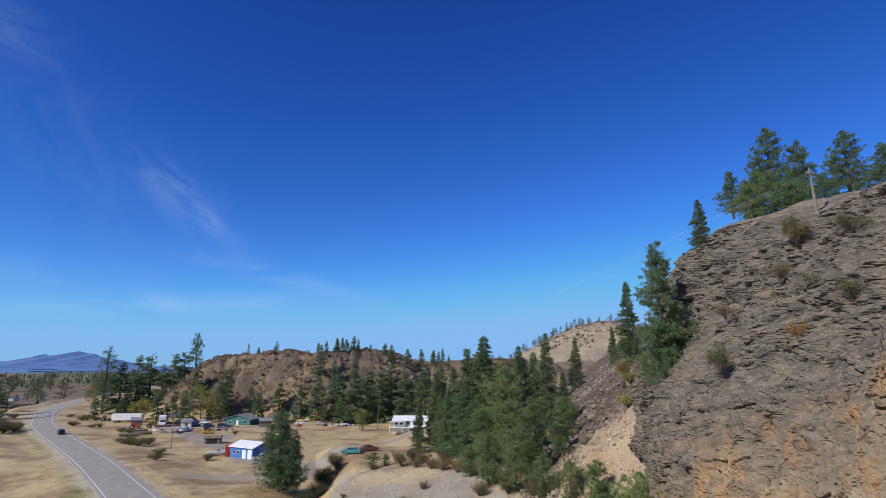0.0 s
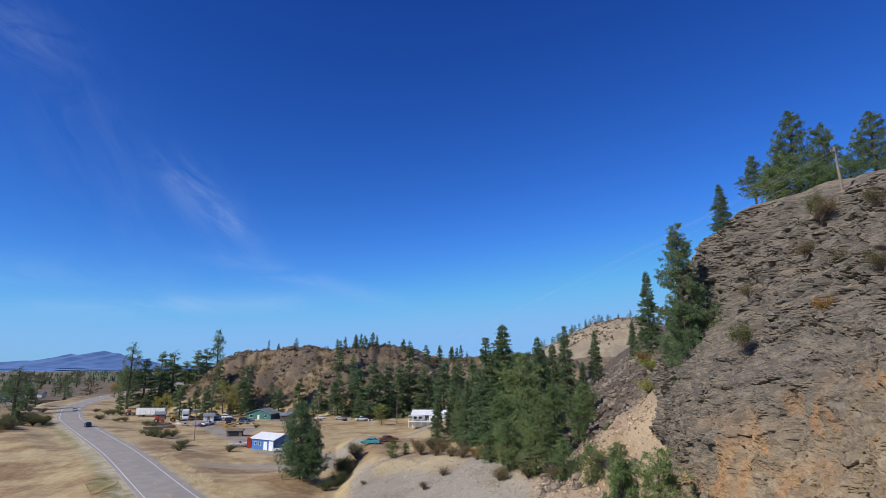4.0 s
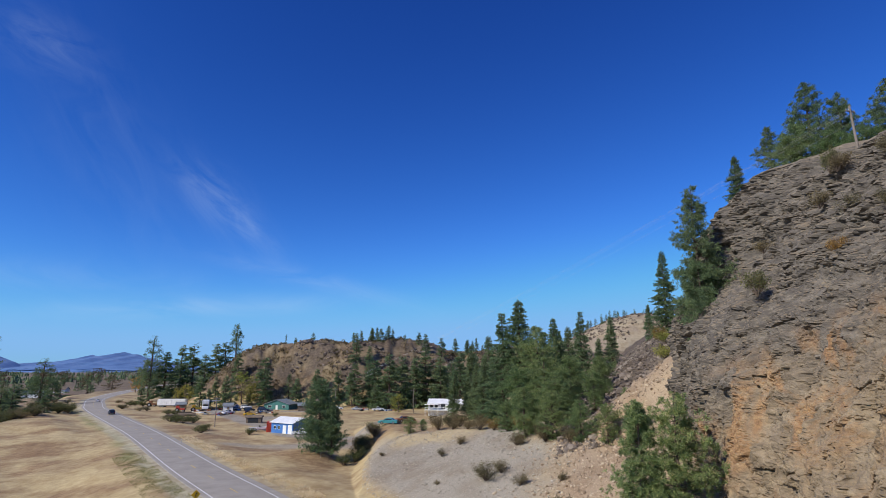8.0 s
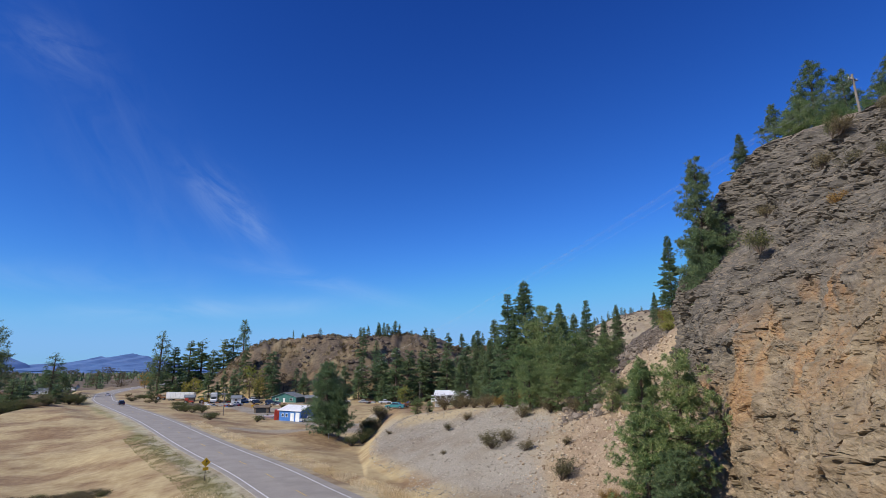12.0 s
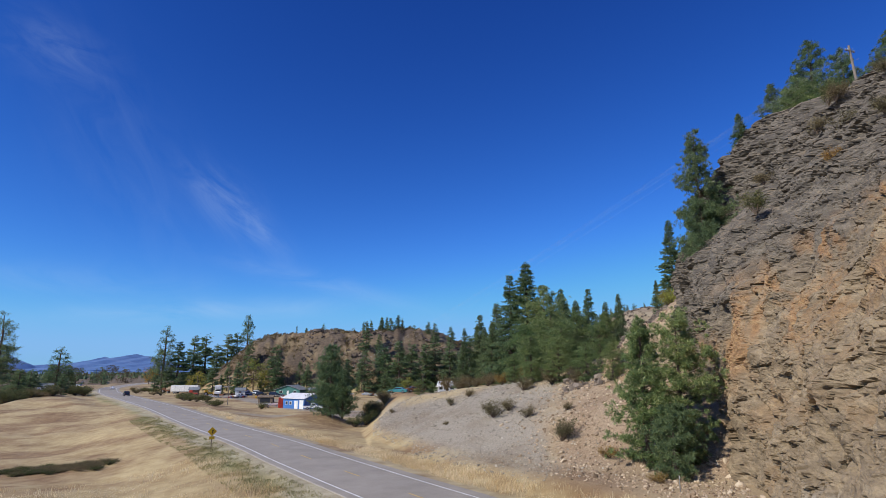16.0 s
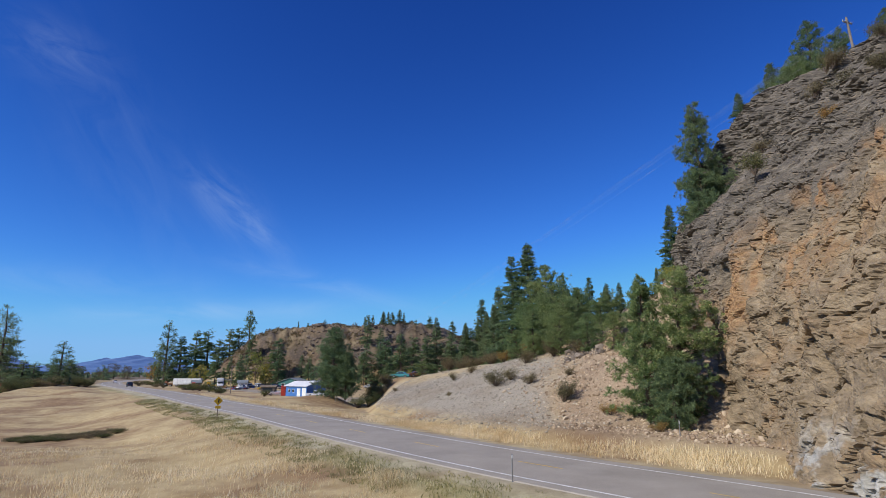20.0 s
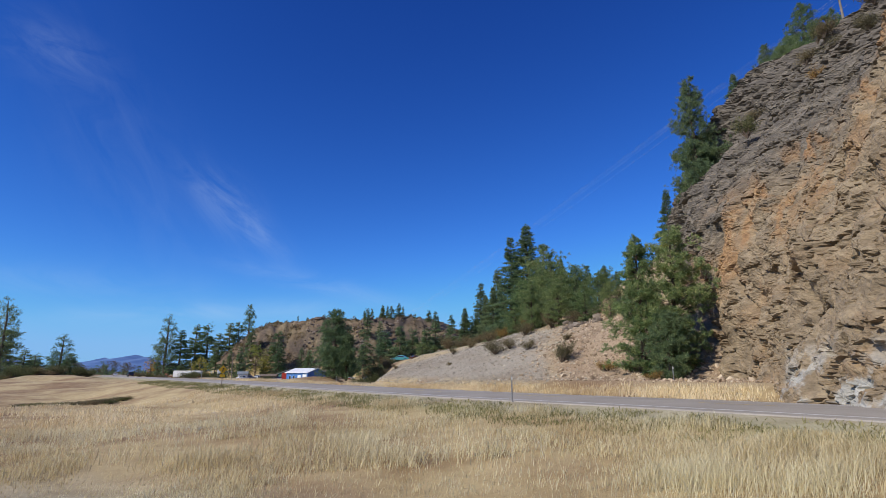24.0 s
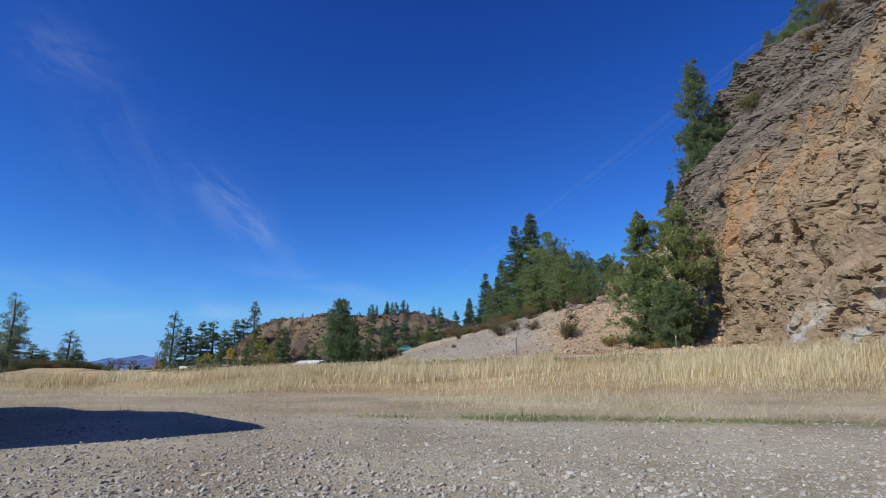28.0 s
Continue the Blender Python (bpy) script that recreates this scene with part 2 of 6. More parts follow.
def terrain(x, y):
    shape = np.shape(x)
    x, y = np.asarray(x, float).ravel(), np.asarray(y, float).ravel()
    d = road_side(x, y)
    s, o = cliff_frame(x, y)
    r = np.hypot(x, y)
    # field on the near side
    q = np.clip(-d - 5.0, 0, None)
    dip = smoothstep(25, 80, y) * (1 - smoothstep(120, 190, y)) * smoothstep(2, 22, q)
    field = -0.42 + 1.05 * (1 - smoothstep(0, 15, q)) - 1.6 * dip
    edge = np.interp(y, [40, 60, 140, 190, 215, 300], [110, 75, 38, 22, 16, 12])
    field = field + 1.5 * smoothstep(110, 190, y) * smoothstep(4, 14, q) - 6.0 * smoothstep(edge, edge + 16, q) * smoothstep(60, 130, r)
    field = field + 0.9 * fbm(x / 24, y / 24, octaves=2, seed=66) * smoothstep(30, 70, r) * smoothstep(6, 20, q)
    lump = 0.25 * fbm(x / 9, y / 9, octaves=3, seed=3) * smoothstep(7, 25, r) * smoothstep(1, 9, q)
    near = field + lump
    # the far side: verge, gravel bank, talus, hill
    p = np.clip(d - 7.0, 0, None)
    talus = np.interp(o, [-80, -66, -47, -33, -22, -9, 1, 9, 25, 60, 160], [-3.0, -1.0, 4.8, 7.2, 8.4, 11.0, 18.5, 25, 36, 46, 52])
    toe = np.interp(s, [28, 40, 55, 65, 75, 90, 140], [10.0, 12.5, 15.5, 20.0, 22.5, 25.0, 30.0])
    bank = 0.75 + 0.43 * np.clip(d - toe, 0, 20) + 1.5 * np.clip(d - toe - 20, 0, None)
    flat = -0.6 + 1.4 * (1 - smoothstep(7, 24, d)) + 0.25 * fbm(x / 20, y / 20, octaves=3, seed=8)
    # a mound of fill behind the bank, cut off by the gully
    cut = x + 16.4 + 0.17 * (y - 117)
    mound = -2.0 + 7.2 * smoothstep(-1.0, 10.5, cut) * smoothstep(60, 84, s) * (1 - smoothstep(104, 175, s)) * (1 - 0.5 * smoothstep(30, 60, x))
    hill = np.maximum(np.maximum((talus + 3) * (1 - smoothstep(190, 300, s)) * smoothstep(-8, 12, cut) - 3, flat), mound)
    knoll = 2.3 * np.exp(-((x + 26) / 8.0) ** 2 - ((y - 124) / 11.0) ** 2)
    side = np.minimum(bank, hill) + knoll - 0.8 * np.exp(-(cut / 3.5) ** 2) * smoothstep(106, 118, y) * (1 - smoothstep(150, 175, y))
    side = np.maximum(side, -1.2)
    foot = 0.75 + 1.0 * smoothstep(7.5, 12, d)
    behind = 43.0 * smoothstep(15, 31, o) + 3 * smoothstep(31, 60, o)
    front = foot + behind
    k = smoothstep(19, 31, s + 0.25 * o)
    far = front * (1 - k) + side * k
    top = 43.0 * smoothstep(13, 27, o - 1.0 * np.clip(s - 50, 0, None)) * smoothstep(20, 30, s) * (1 - smoothstep(95, 150, s))
    far = np.maximum(far, top - 3)
    rough = 0.8 * fbm(x / 3.2, y / 3.2, octaves=5, seed=5, gain=0.6) * smoothstep(9, 16, d)
    far = far + rough * (0.15 * smoothstep(2, 6, far) + 0.85 * smoothstep(8, 12, far))
    # rocky ridge beyond the yards
    ridge = 31.5 * smoothstep(-128, -88, x + 10 * vnoise(y / 25, x / 40)) * smoothstep(262, 330, y + 14 * fbm(x / 40, y / 40, octaves=3, seed=11) + 0.05 * x)
    ridge = ridge * (1 - 0.16 * smoothstep(-20, 30, x)) + (2.4 * fbm(x / 14, y / 14, octaves=4, seed=21) + 1.5 * np.abs(fbm(x / 6, y / 9, octaves=4, seed=22))) * smoothstep(2, 10, ridge)
    ledge = ridge / 3.4 + 0.8 * fbm(x / 16, y / 16, octaves=3, seed=24)
    ridge = ridge + 1.5 * (smoothstep(0.25, 0.75, ledge - np.floor(ledge)) - (ledge - np.floor(ledge))) * smoothstep(4, 9, ridge)
    far = np.maximum(far, ridge - 0.6)
    knob = 66 * np.exp(-(((x - 175) / 95) ** 2 + ((y - 480) / 85) ** 2)) + 2 * fbm(x / 22, y / 22, octaves=4, seed=31) * smoothstep(250, 350, y) * smoothstep(30, 100, x)
    far = np.maximum(far, knob - 2.5)
    z = np.where(d < 0, near, far)
    edge = smoothstep(4.85, 6.6, np.abs(d))
    z = z * edge + (ROAD_Z - 0.085) * (1 - edge)
    away = smoothstep(420, 900, r) * (d < 0) + smoothstep(700, 1200, r) * (d >= 0)
    z = z * (1 - away) + (-2.0) * away
    return z.reshape(shape)


def ground_at(x, y):
    return float(terrain(np.array([x]), np.array([y]))[0])


m_ground, n, l, b = mat("dry_ground", 0.95)
co = coords(n)
za = n.new("ShaderNodeAttribute")
za.attribute_name = "zone"
sep = n.new("ShaderNodeSeparateColor")
l.new(za.outputs["Color"], sep.inputs[0])
big, mid, fine = ramp(n, l, noise_tex(n, l, co, 0.06, 5), [(0.41, (0, 0, 0)), (0.53, (1, 1, 1))]), noise_tex(n, l, co, 0.7, 6), noise_tex(n, l, co, 9.0, 6, 0.7)
grass_c = mixc(n, l, big, ramp(n, l, mid, [(0.3, (0.22, 0.13, 0.06)), (0.7, (0.36, 0.245, 0.12))]), ramp(n, l, mid, [(0.3, (0.385, 0.28, 0.13)), (0.7, (0.53, 0.415, 0.22))]))
stone_c = ramp(n, l, fine, [(0.3, (0.20, 0.172, 0.132)), (0.7, (0.42, 0.368, 0.29))])
rust_c = ramp(n, l, fine, [(0.3, (0.22, 0.15, 0.095)), (0.7, (0.45, 0.345, 0.23))])
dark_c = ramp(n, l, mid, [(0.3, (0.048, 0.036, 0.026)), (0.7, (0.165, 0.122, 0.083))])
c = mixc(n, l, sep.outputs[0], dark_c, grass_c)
c = mixc(n, l, sep.outputs[1], c, stone_c)
c = mixc(n, l, sep.outputs[2], c, rust_c)
pale_c = ramp(n, l, fine, [(0.3, (0.28, 0.20, 0.12)), (0.7, (0.47, 0.355, 0.225))])
c = mixc(n, l, za.outputs["Alpha"], c, pale_c)
pa = n.new("ShaderNodeAttribute")
pa.attribute_name = "parking"
seq = n.new("ShaderNodeSeparateColor")
l.new(pa.outputs["Color"], seq.inputs[0])
c = mixc(n, l, seq.outputs[0], c, ramp(n, l, noise_tex(n, l, co, 38, 5, 0.7), [(0.3, (0.30, 0.285, 0.24)), (0.7, (0.52, 0.50, 0.43))]))
c = mixc(n, l, seq.outputs[2], c, ramp(n, l, mid, [(0.3, (0.30, 0.265, 0.18)), (0.7, (0.54, 0.485, 0.345))]))
c = mixc(n, l, seq.outputs[1], c, ramp(n, l, fine, [(0.3, (0.10, 0.14, 0.04)), (0.7, (0.22, 0.26, 0.09))]))
blot = ramp(n, l, noise_tex(n, l, co, 0.16, 6, 0.65), [(0.34, (0.72, 0.64, 0.56)), (0.52, (1.0, 1.0, 1.0)), (0.75, (1.06, 1.06, 1.06))])
c = mixc(n, l, 0.85, c, blot, "MULTIPLY")
c = mixc(n, l, 0.5, c, ramp(n, l, fine, [(0.25, (0.6, 0.6, 0.6)), (0.75, (1.25, 1.25, 1.25))]), "MULTIPLY")
l.new(c, b.inputs["Base Color"])
bump(n, l, b, fine, 0.6, 0.08)


DRIVE = ((-104, 270), (-97, 259), (-86, 241), (-74, 222), (-62, 203), (-51, 187), (-41, 168), (-32, 160), (-22, 160), (-12, 172), (2, 196), (8, 212))


def build_ground():
    ang = np.concatenate([np.linspace(-180, -62, 60, endpoint=False), np.linspace(-62, 62, 760, endpoint=False), np.linspace(62, 180, 60, endpoint=False)])
    rad = np.concatenate([[0.004], 0.6 * np.exp(np.linspace(0, math.log(4700 / 0.6), 560))])
    a, r = np.meshgrid(np.radians(ang), rad, indexing="ij")
    x, y = r * np.sin(a), r * np.cos(a)
    z = terrain(x, y)
    na, nr = x.shape
    idx = np.arange(na * nr).reshape(na, nr)
    nxt = np.roll(idx, -1, axis=0)
    quads = np.stack([idx[:, :-1], nxt[:, :-1], nxt[:, 1:], idx[:, 1:]], -1).reshape(-1, 4)[:, ::-1]
    d = road_side(x, y).reshape(x.shape)
    s, o = cliff_frame(x, y)
    nz = fbm(x / 7, y / 7, octaves=3, seed=40)
    onfar = smoothstep(8.5, 10.5, d + 0.8 * nz)
    slope = onfar * smoothstep(1.1, 2.2, z) * (1 - smoothstep(112, 128, y + 0.6 * x)) * smoothstep(0.0, 3.0, x + 16 + 0.17 * (y - 117) + 2 * nz)
    stone = slope * (1 - smoothstep(-20, -9, o + 4 * nz)) * (1 - smoothstep(75, 92, s))
    rust = slope * smoothstep(-22, -10, o + 4 * nz) * (1 - smoothstep(2, 12, o + 4 * nz)) * (1 - smoothstep(52, 66, s + 5 * nz))
    stone = stone * (1 - 0.7 * smoothstep(4.3, 5.3, z + 0.8 * nz) * (o < -26) * smoothstep(58, 70, s))
    lot = 1 - smoothstep(4.9, 6.0, y + 0.17 * x + 0.5 * vnoise(x * 1.5, y * 1.5, seed=3))
    lot = lot * (r < 30)
    strip = np.exp(-((y - 5.6 + 0.17 * x) / 0.26) ** 2) * smoothstep(-2.0, 0.5, x) * (0.6 + 0.4 * vnoise(x * 2, y * 2, seed=9))
    lane = np.zeros_like(x)
    for (ax, ay), (bx, by) in zip(DRIVE[:-1], DRIVE[1:]):
        tt = np.clip(((x - ax) * (bx - ax) + (y - ay) * (by - ay)) / ((bx - ax) ** 2 + (by - ay) ** 2), 0, 1)
        lane = np.maximum(lane, 1 - smoothstep(2.8, 4.2, np.hypot(x - ax - tt * (bx - ax), y - ay - tt * (by - ay)) + 0.6 * nz))
    yard = smoothstep(0.45, 0.7, vnoise(x / 16, y / 16, seed=77)) * smoothstep(130, 150, y) * (1 - smoothstep(255, 265, y)) * (d > 12)
    thatch = 0.6 * (1 - smoothstep(-1.0, 4.0, y + 0.35 * x - 10.5)) * (d < -8)
    verge = 0.8 * (1 - smoothstep(6.2, 7.6, np.abs(d) + 1.0 * nz)) * np.where(d < 0, 1.0, 0.5)
    weeds = np.exp(-((d + 7.2 + 0.8 * nz) / 1.6) ** 2) * (0.35 + 0.3 * nz) * (y < 260)
    stone = np.clip(stone + lot + lane + yard + 0.55 * smoothstep(330, 380, y) * smoothstep(40, 80, x), 0, 1)
    bare = smoothstep(3, 8, z) * (y > 250) * (y < 420)
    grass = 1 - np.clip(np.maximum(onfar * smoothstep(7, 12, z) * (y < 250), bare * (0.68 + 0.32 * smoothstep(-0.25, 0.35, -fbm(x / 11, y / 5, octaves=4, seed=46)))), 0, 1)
    pale = rust * smoothstep(-10, -6.5, o + 1.5 * nz) * smoothstep(38, 42, s + 2 * nz) * smoothstep(7.5, 11, z + 1.5 * nz) * (1 - smoothstep(19, 22, z)) * (1 - smoothstep(47, 54, s))
    hillside = smoothstep(330, 380, y) * smoothstep(40, 80, x)
    grass = grass * (1 - hillside * (0.12 + 0.3 * smoothstep(-0.2, 0.3, fbm(x / 60, z / 5, octaves=3, seed=44)))) * (1 - 0.75 * smoothstep(380, 600, r) * (d < 0))
    zone = np.stack([grass, stone, rust * (1 - stone), pale], -1)
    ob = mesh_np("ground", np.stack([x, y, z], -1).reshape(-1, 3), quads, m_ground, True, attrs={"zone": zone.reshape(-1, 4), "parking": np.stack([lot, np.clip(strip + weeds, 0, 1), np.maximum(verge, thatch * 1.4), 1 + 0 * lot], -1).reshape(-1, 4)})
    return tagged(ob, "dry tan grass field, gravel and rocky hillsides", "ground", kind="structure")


build_ground()

# ---- road ----
m_road, n, l, b = mat("asphalt", 0.85)
co = coords(n)
f1, f2 = noise_tex(n, l, co, 0.35, 5), noise_tex(n, l, co, 30, 4, 0.7)
c = mixc(n, l, 0.7, ramp(n, l, f1, [(0.3, (0.275, 0.245, 0.205)), (0.7, (0.36, 0.322, 0.272))]), ramp(n, l, f2, [(0.3, (0.75, 0.75, 0.75)), (0.7, (1.2, 1.2, 1.2))]), "MULTIPLY")
l.new(c, b.inputs["Base Color"])
bump(n, l, b, f2, 0.3, 0.01)
m_white = paint("road_white", (0.72, 0.71, 0.68), 0.6, vary=0.2, scale=1.5)
m_yellow = paint("road_yellow", (0.62, 0.42, 0.10), 0.6, vary=0.25, scale=1.5)


def ribbon(name, offs, s0=None, s1=None, step=None, z=0.0, material=None, parent=None):
    """A strip along the road: offs is a list of (side, height)."""
    at = SAT if s0 is None else np.linspace(s0, s1, step)
    px, py = np.interp(at, SAT, LINE[:, 0]), np.interp(at, SAT, LINE[:, 1])
    tx, ty = np.gradient(px), np.gradient(py)
    ln = np.hypot(tx, ty)
    nx, ny = ty / ln, -tx / ln
    v = np.stack([np.stack([px + nx * a, py + ny * a, np.full_like(px, ROAD_Z + h + z)], -1) for a, h in offs], 1)
    m, k = v.shape[:2]
    idx = np.arange(m * k).reshape(m, k)
    f = np.stack([idx[:-1, :-1], idx[:-1, 1:], idx[1:, 1:], idx[1:, :-1]], -1).reshape(-1, 4)
    return mesh_np(name, v.reshape(-1, 3), f, material, False, parent)


road = tagged(ribbon("road", [(-4.9, -0.45), (-4.5, -0.03), (-4.2, -0.01), (0, 0.05), (4.6, -0.02), (5.0, -0.03), (5.5, -0.45)], material=m_road), "grey two-lane asphalt highway with worn lines", "road", kind="structure")


def crown(a):
    return 0.05 - 0.07 * abs(a) / 4.8 + 0.006


for a in (-3.65, 3.65):
    tagged(ribbon("edge_line", [(a - 0.09, crown(a - 0.09)), (a + 0.09, crown(a + 0.09))], material=m_white, parent=road), "worn white edge line")
at = 60.0
while at < 820:
    ribbon("centre_dash", [(-0.07, crown(0.07)), (0.07, crown(0.07))], at, at + 3.6, 6, material=m_yellow, parent=road)
    at += 12.2

# ---- cliff ----
m_cliff, n, l, b = mat("layered_rock", 0.9)
co = coords(n)
mp = n.new("ShaderNodeMapping")
mp.inputs["Rotation"].default_value = (radians(22), 0, 0)
mp.inputs["Scale"].default_value = (1.0, 0.7, 1.6)
l.new(co, mp.inputs[0])
lay = mp.outputs[0]
f_big, f_mid, f_fine = noise_tex(n, l, co, 0.11, 5, 0.6, 0.6), noise_tex(n, l, lay, 0.9, 8, 0.65), noise_tex(n, l, lay, 5.0, 8, 0.7)
f_vein = noise_tex(n, l, lay, 2.2, 6, 0.7, 0.5)
grey = ramp(n, l, f_mid, [(0.28, (0.058, 0.049, 0.041)), (0.5, (0.115, 0.098, 0.079)), (0.72, (0.205, 0.175, 0.138))])
tan = ramp(n, l, f_mid, [(0.28, (0.125, 0.093, 0.057)), (0.5, (0.23, 0.173, 0.108)), (0.72, (0.36, 0.283, 0.182))])
rusty = ramp(n, l, f_vein, [(0.3, (0.17, 0.078, 0.037)), (0.5, (0.31, 0.172, 0.075)), (0.7, (0.42, 0.28, 0.135))])
sepz = n.new("ShaderNodeSeparateXYZ")
l.new(co, sepz.inputs[0])
# height above the beds, which rise towards the near end
bed = n.new("ShaderNodeVectorMath")
bed.operation = "DOT_PRODUCT"
bed.inputs[1].default_value = (0.108, 0.437, 1.0)
l.new(co, bed.inputs[0])
hgt = maths(n, l, "ADD", maths(n, l, "MULTIPLY", bed.outputs["Value"], 1 / 40.0), maths(n, l, "MULTIPLY", f_big, 0.5))
low = ramp(n, l, maths(n, l, "SUBTRACT", hgt, 0.5), [(0.66, (1, 1, 1)), (0.80, (0.12, 0.12, 0.12)), (0.98, (0.0, 0.0, 0.0))])
c = mixc(n, l, low, grey, tan)
patch = ramp(n, l, noise_tex(n, l, co, 0.20, 5, 0.6, 0.8), [(0.49, (0, 0, 0)), (0.60, (1, 1, 1))])
band = ramp(n, l, maths(n, l, "SUBTRACT", maths(n, l, "MULTIPLY", bed.outputs["Value"], 1 / 40.0), 0.5), [(0.26, (0.35, 0.35, 0.35)), (0.38, (1, 1, 1)), (0.52, (1, 1, 1)), (0.62, (0, 0, 0))])
c = mixc(n, l, maths(n, l, "MULTIPLY", maths(n, l, "MULTIPLY", patch, band), 0.8), c, rusty)
# dust and dead grass lie on the ledges
up = n.new("ShaderNodeSeparateXYZ")
l.new(n.new("ShaderNodeNewGeometry").outputs["True Normal"], up.inputs[0])
dust = ramp(n, l, maths(n, l, "ADD", up.outputs[2], maths(n, l, "MULTIPLY", f_vein, 0.5)), [(0.95, (0, 0, 0)), (1.2, (0.6, 0.6, 0.6))])
c = mixc(n, l, dust, c, ramp(n, l, f_vein, [(0.3, (0.17, 0.125, 0.078)), (0.7, (0.30, 0.23, 0.145))]))
foot_z = n.new("ShaderNodeMapRange")
foot_z.inputs[1].default_value, foot_z.inputs[2].default_value = 4.6, 2.2
l.new(sepz.outputs[2], foot_z.inputs[0])
foot_y = n.new("ShaderNodeMapRange")
foot_y.inputs[1].default_value, foot_y.inputs[2].default_value = 37.0, 32.0
l.new(sepz.outputs[1], foot_y.inputs[0])
foot_n = ramp(n, l, noise_tex(n, l, co, 0.5, 4), [(0.49, (0, 0, 0)), (0.57, (1, 1, 1))])
foot_f = maths(n, l, "MULTIPLY", maths(n, l, "MULTIPLY", foot_z.outputs[0], foot_y.outputs[0]), foot_n)
c = mixc(n, l, foot_f, c, ramp(n, l, f_mid, [(0.3, (0.22, 0.21, 0.185)), (0.7, (0.48, 0.46, 0.41))]))
c = mixc(n, l, 0.7, c, ramp(n, l, f_fine, [(0.28, (0.5, 0.5, 0.52)), (0.5, (1, 1, 1)), (0.75, (1.3, 1.27, 1.2))]), "MULTIPLY")
l.new(c, b.inputs["Base Color"])
bump(n, l, b, maths(n, l, "ADD", f_fine, maths(n, l, "MULTIPLY", f_vein, 0.6)), 0.8, 0.10)


def cliff_offset(s, z):
    """How far the face lies back from the foot line."""
    lv = [-2, 2, 10, 16, 20, 24, 28, 33, 38, 42, 45, 46]
    lying = np.interp(z, lv, [0.3, 1.3, 2.8, 5.0, 6.8, 8.8, 12.0, 17.0, 23.0, 29, 37, 46])
    middle = np.interp(z, lv, [-0.6, -0.3, 0.2, 1.5, 2.9, 4.8, 7.6, 11.5, 16.0, 21, 29, 38])
    steep = np.interp(z, lv, [-0.6, -0.3, 0.2, 1.0, 1.8, 3.0, 4.4, 6.2, 8.6, 13, 22, 33])
    k, k2 = smoothstep(14, 32, s), smoothstep(36, 46, s)
    base = (lying * (1 - k) + middle * k) * (1 - k2) + steep * k2
    start = np.interp(z, [6, 16, 22, 30, 38, 44], [33, 40, 45, 50, 60, 68])
    turn = 1.6 * np.clip(s - start, 0, None) ** 1.3
    swell = 1.6 * smoothstep(16, 24, s) * smoothstep(3, 14, z) * (1 - smoothstep(23, 30, z))
    return base + turn - swell


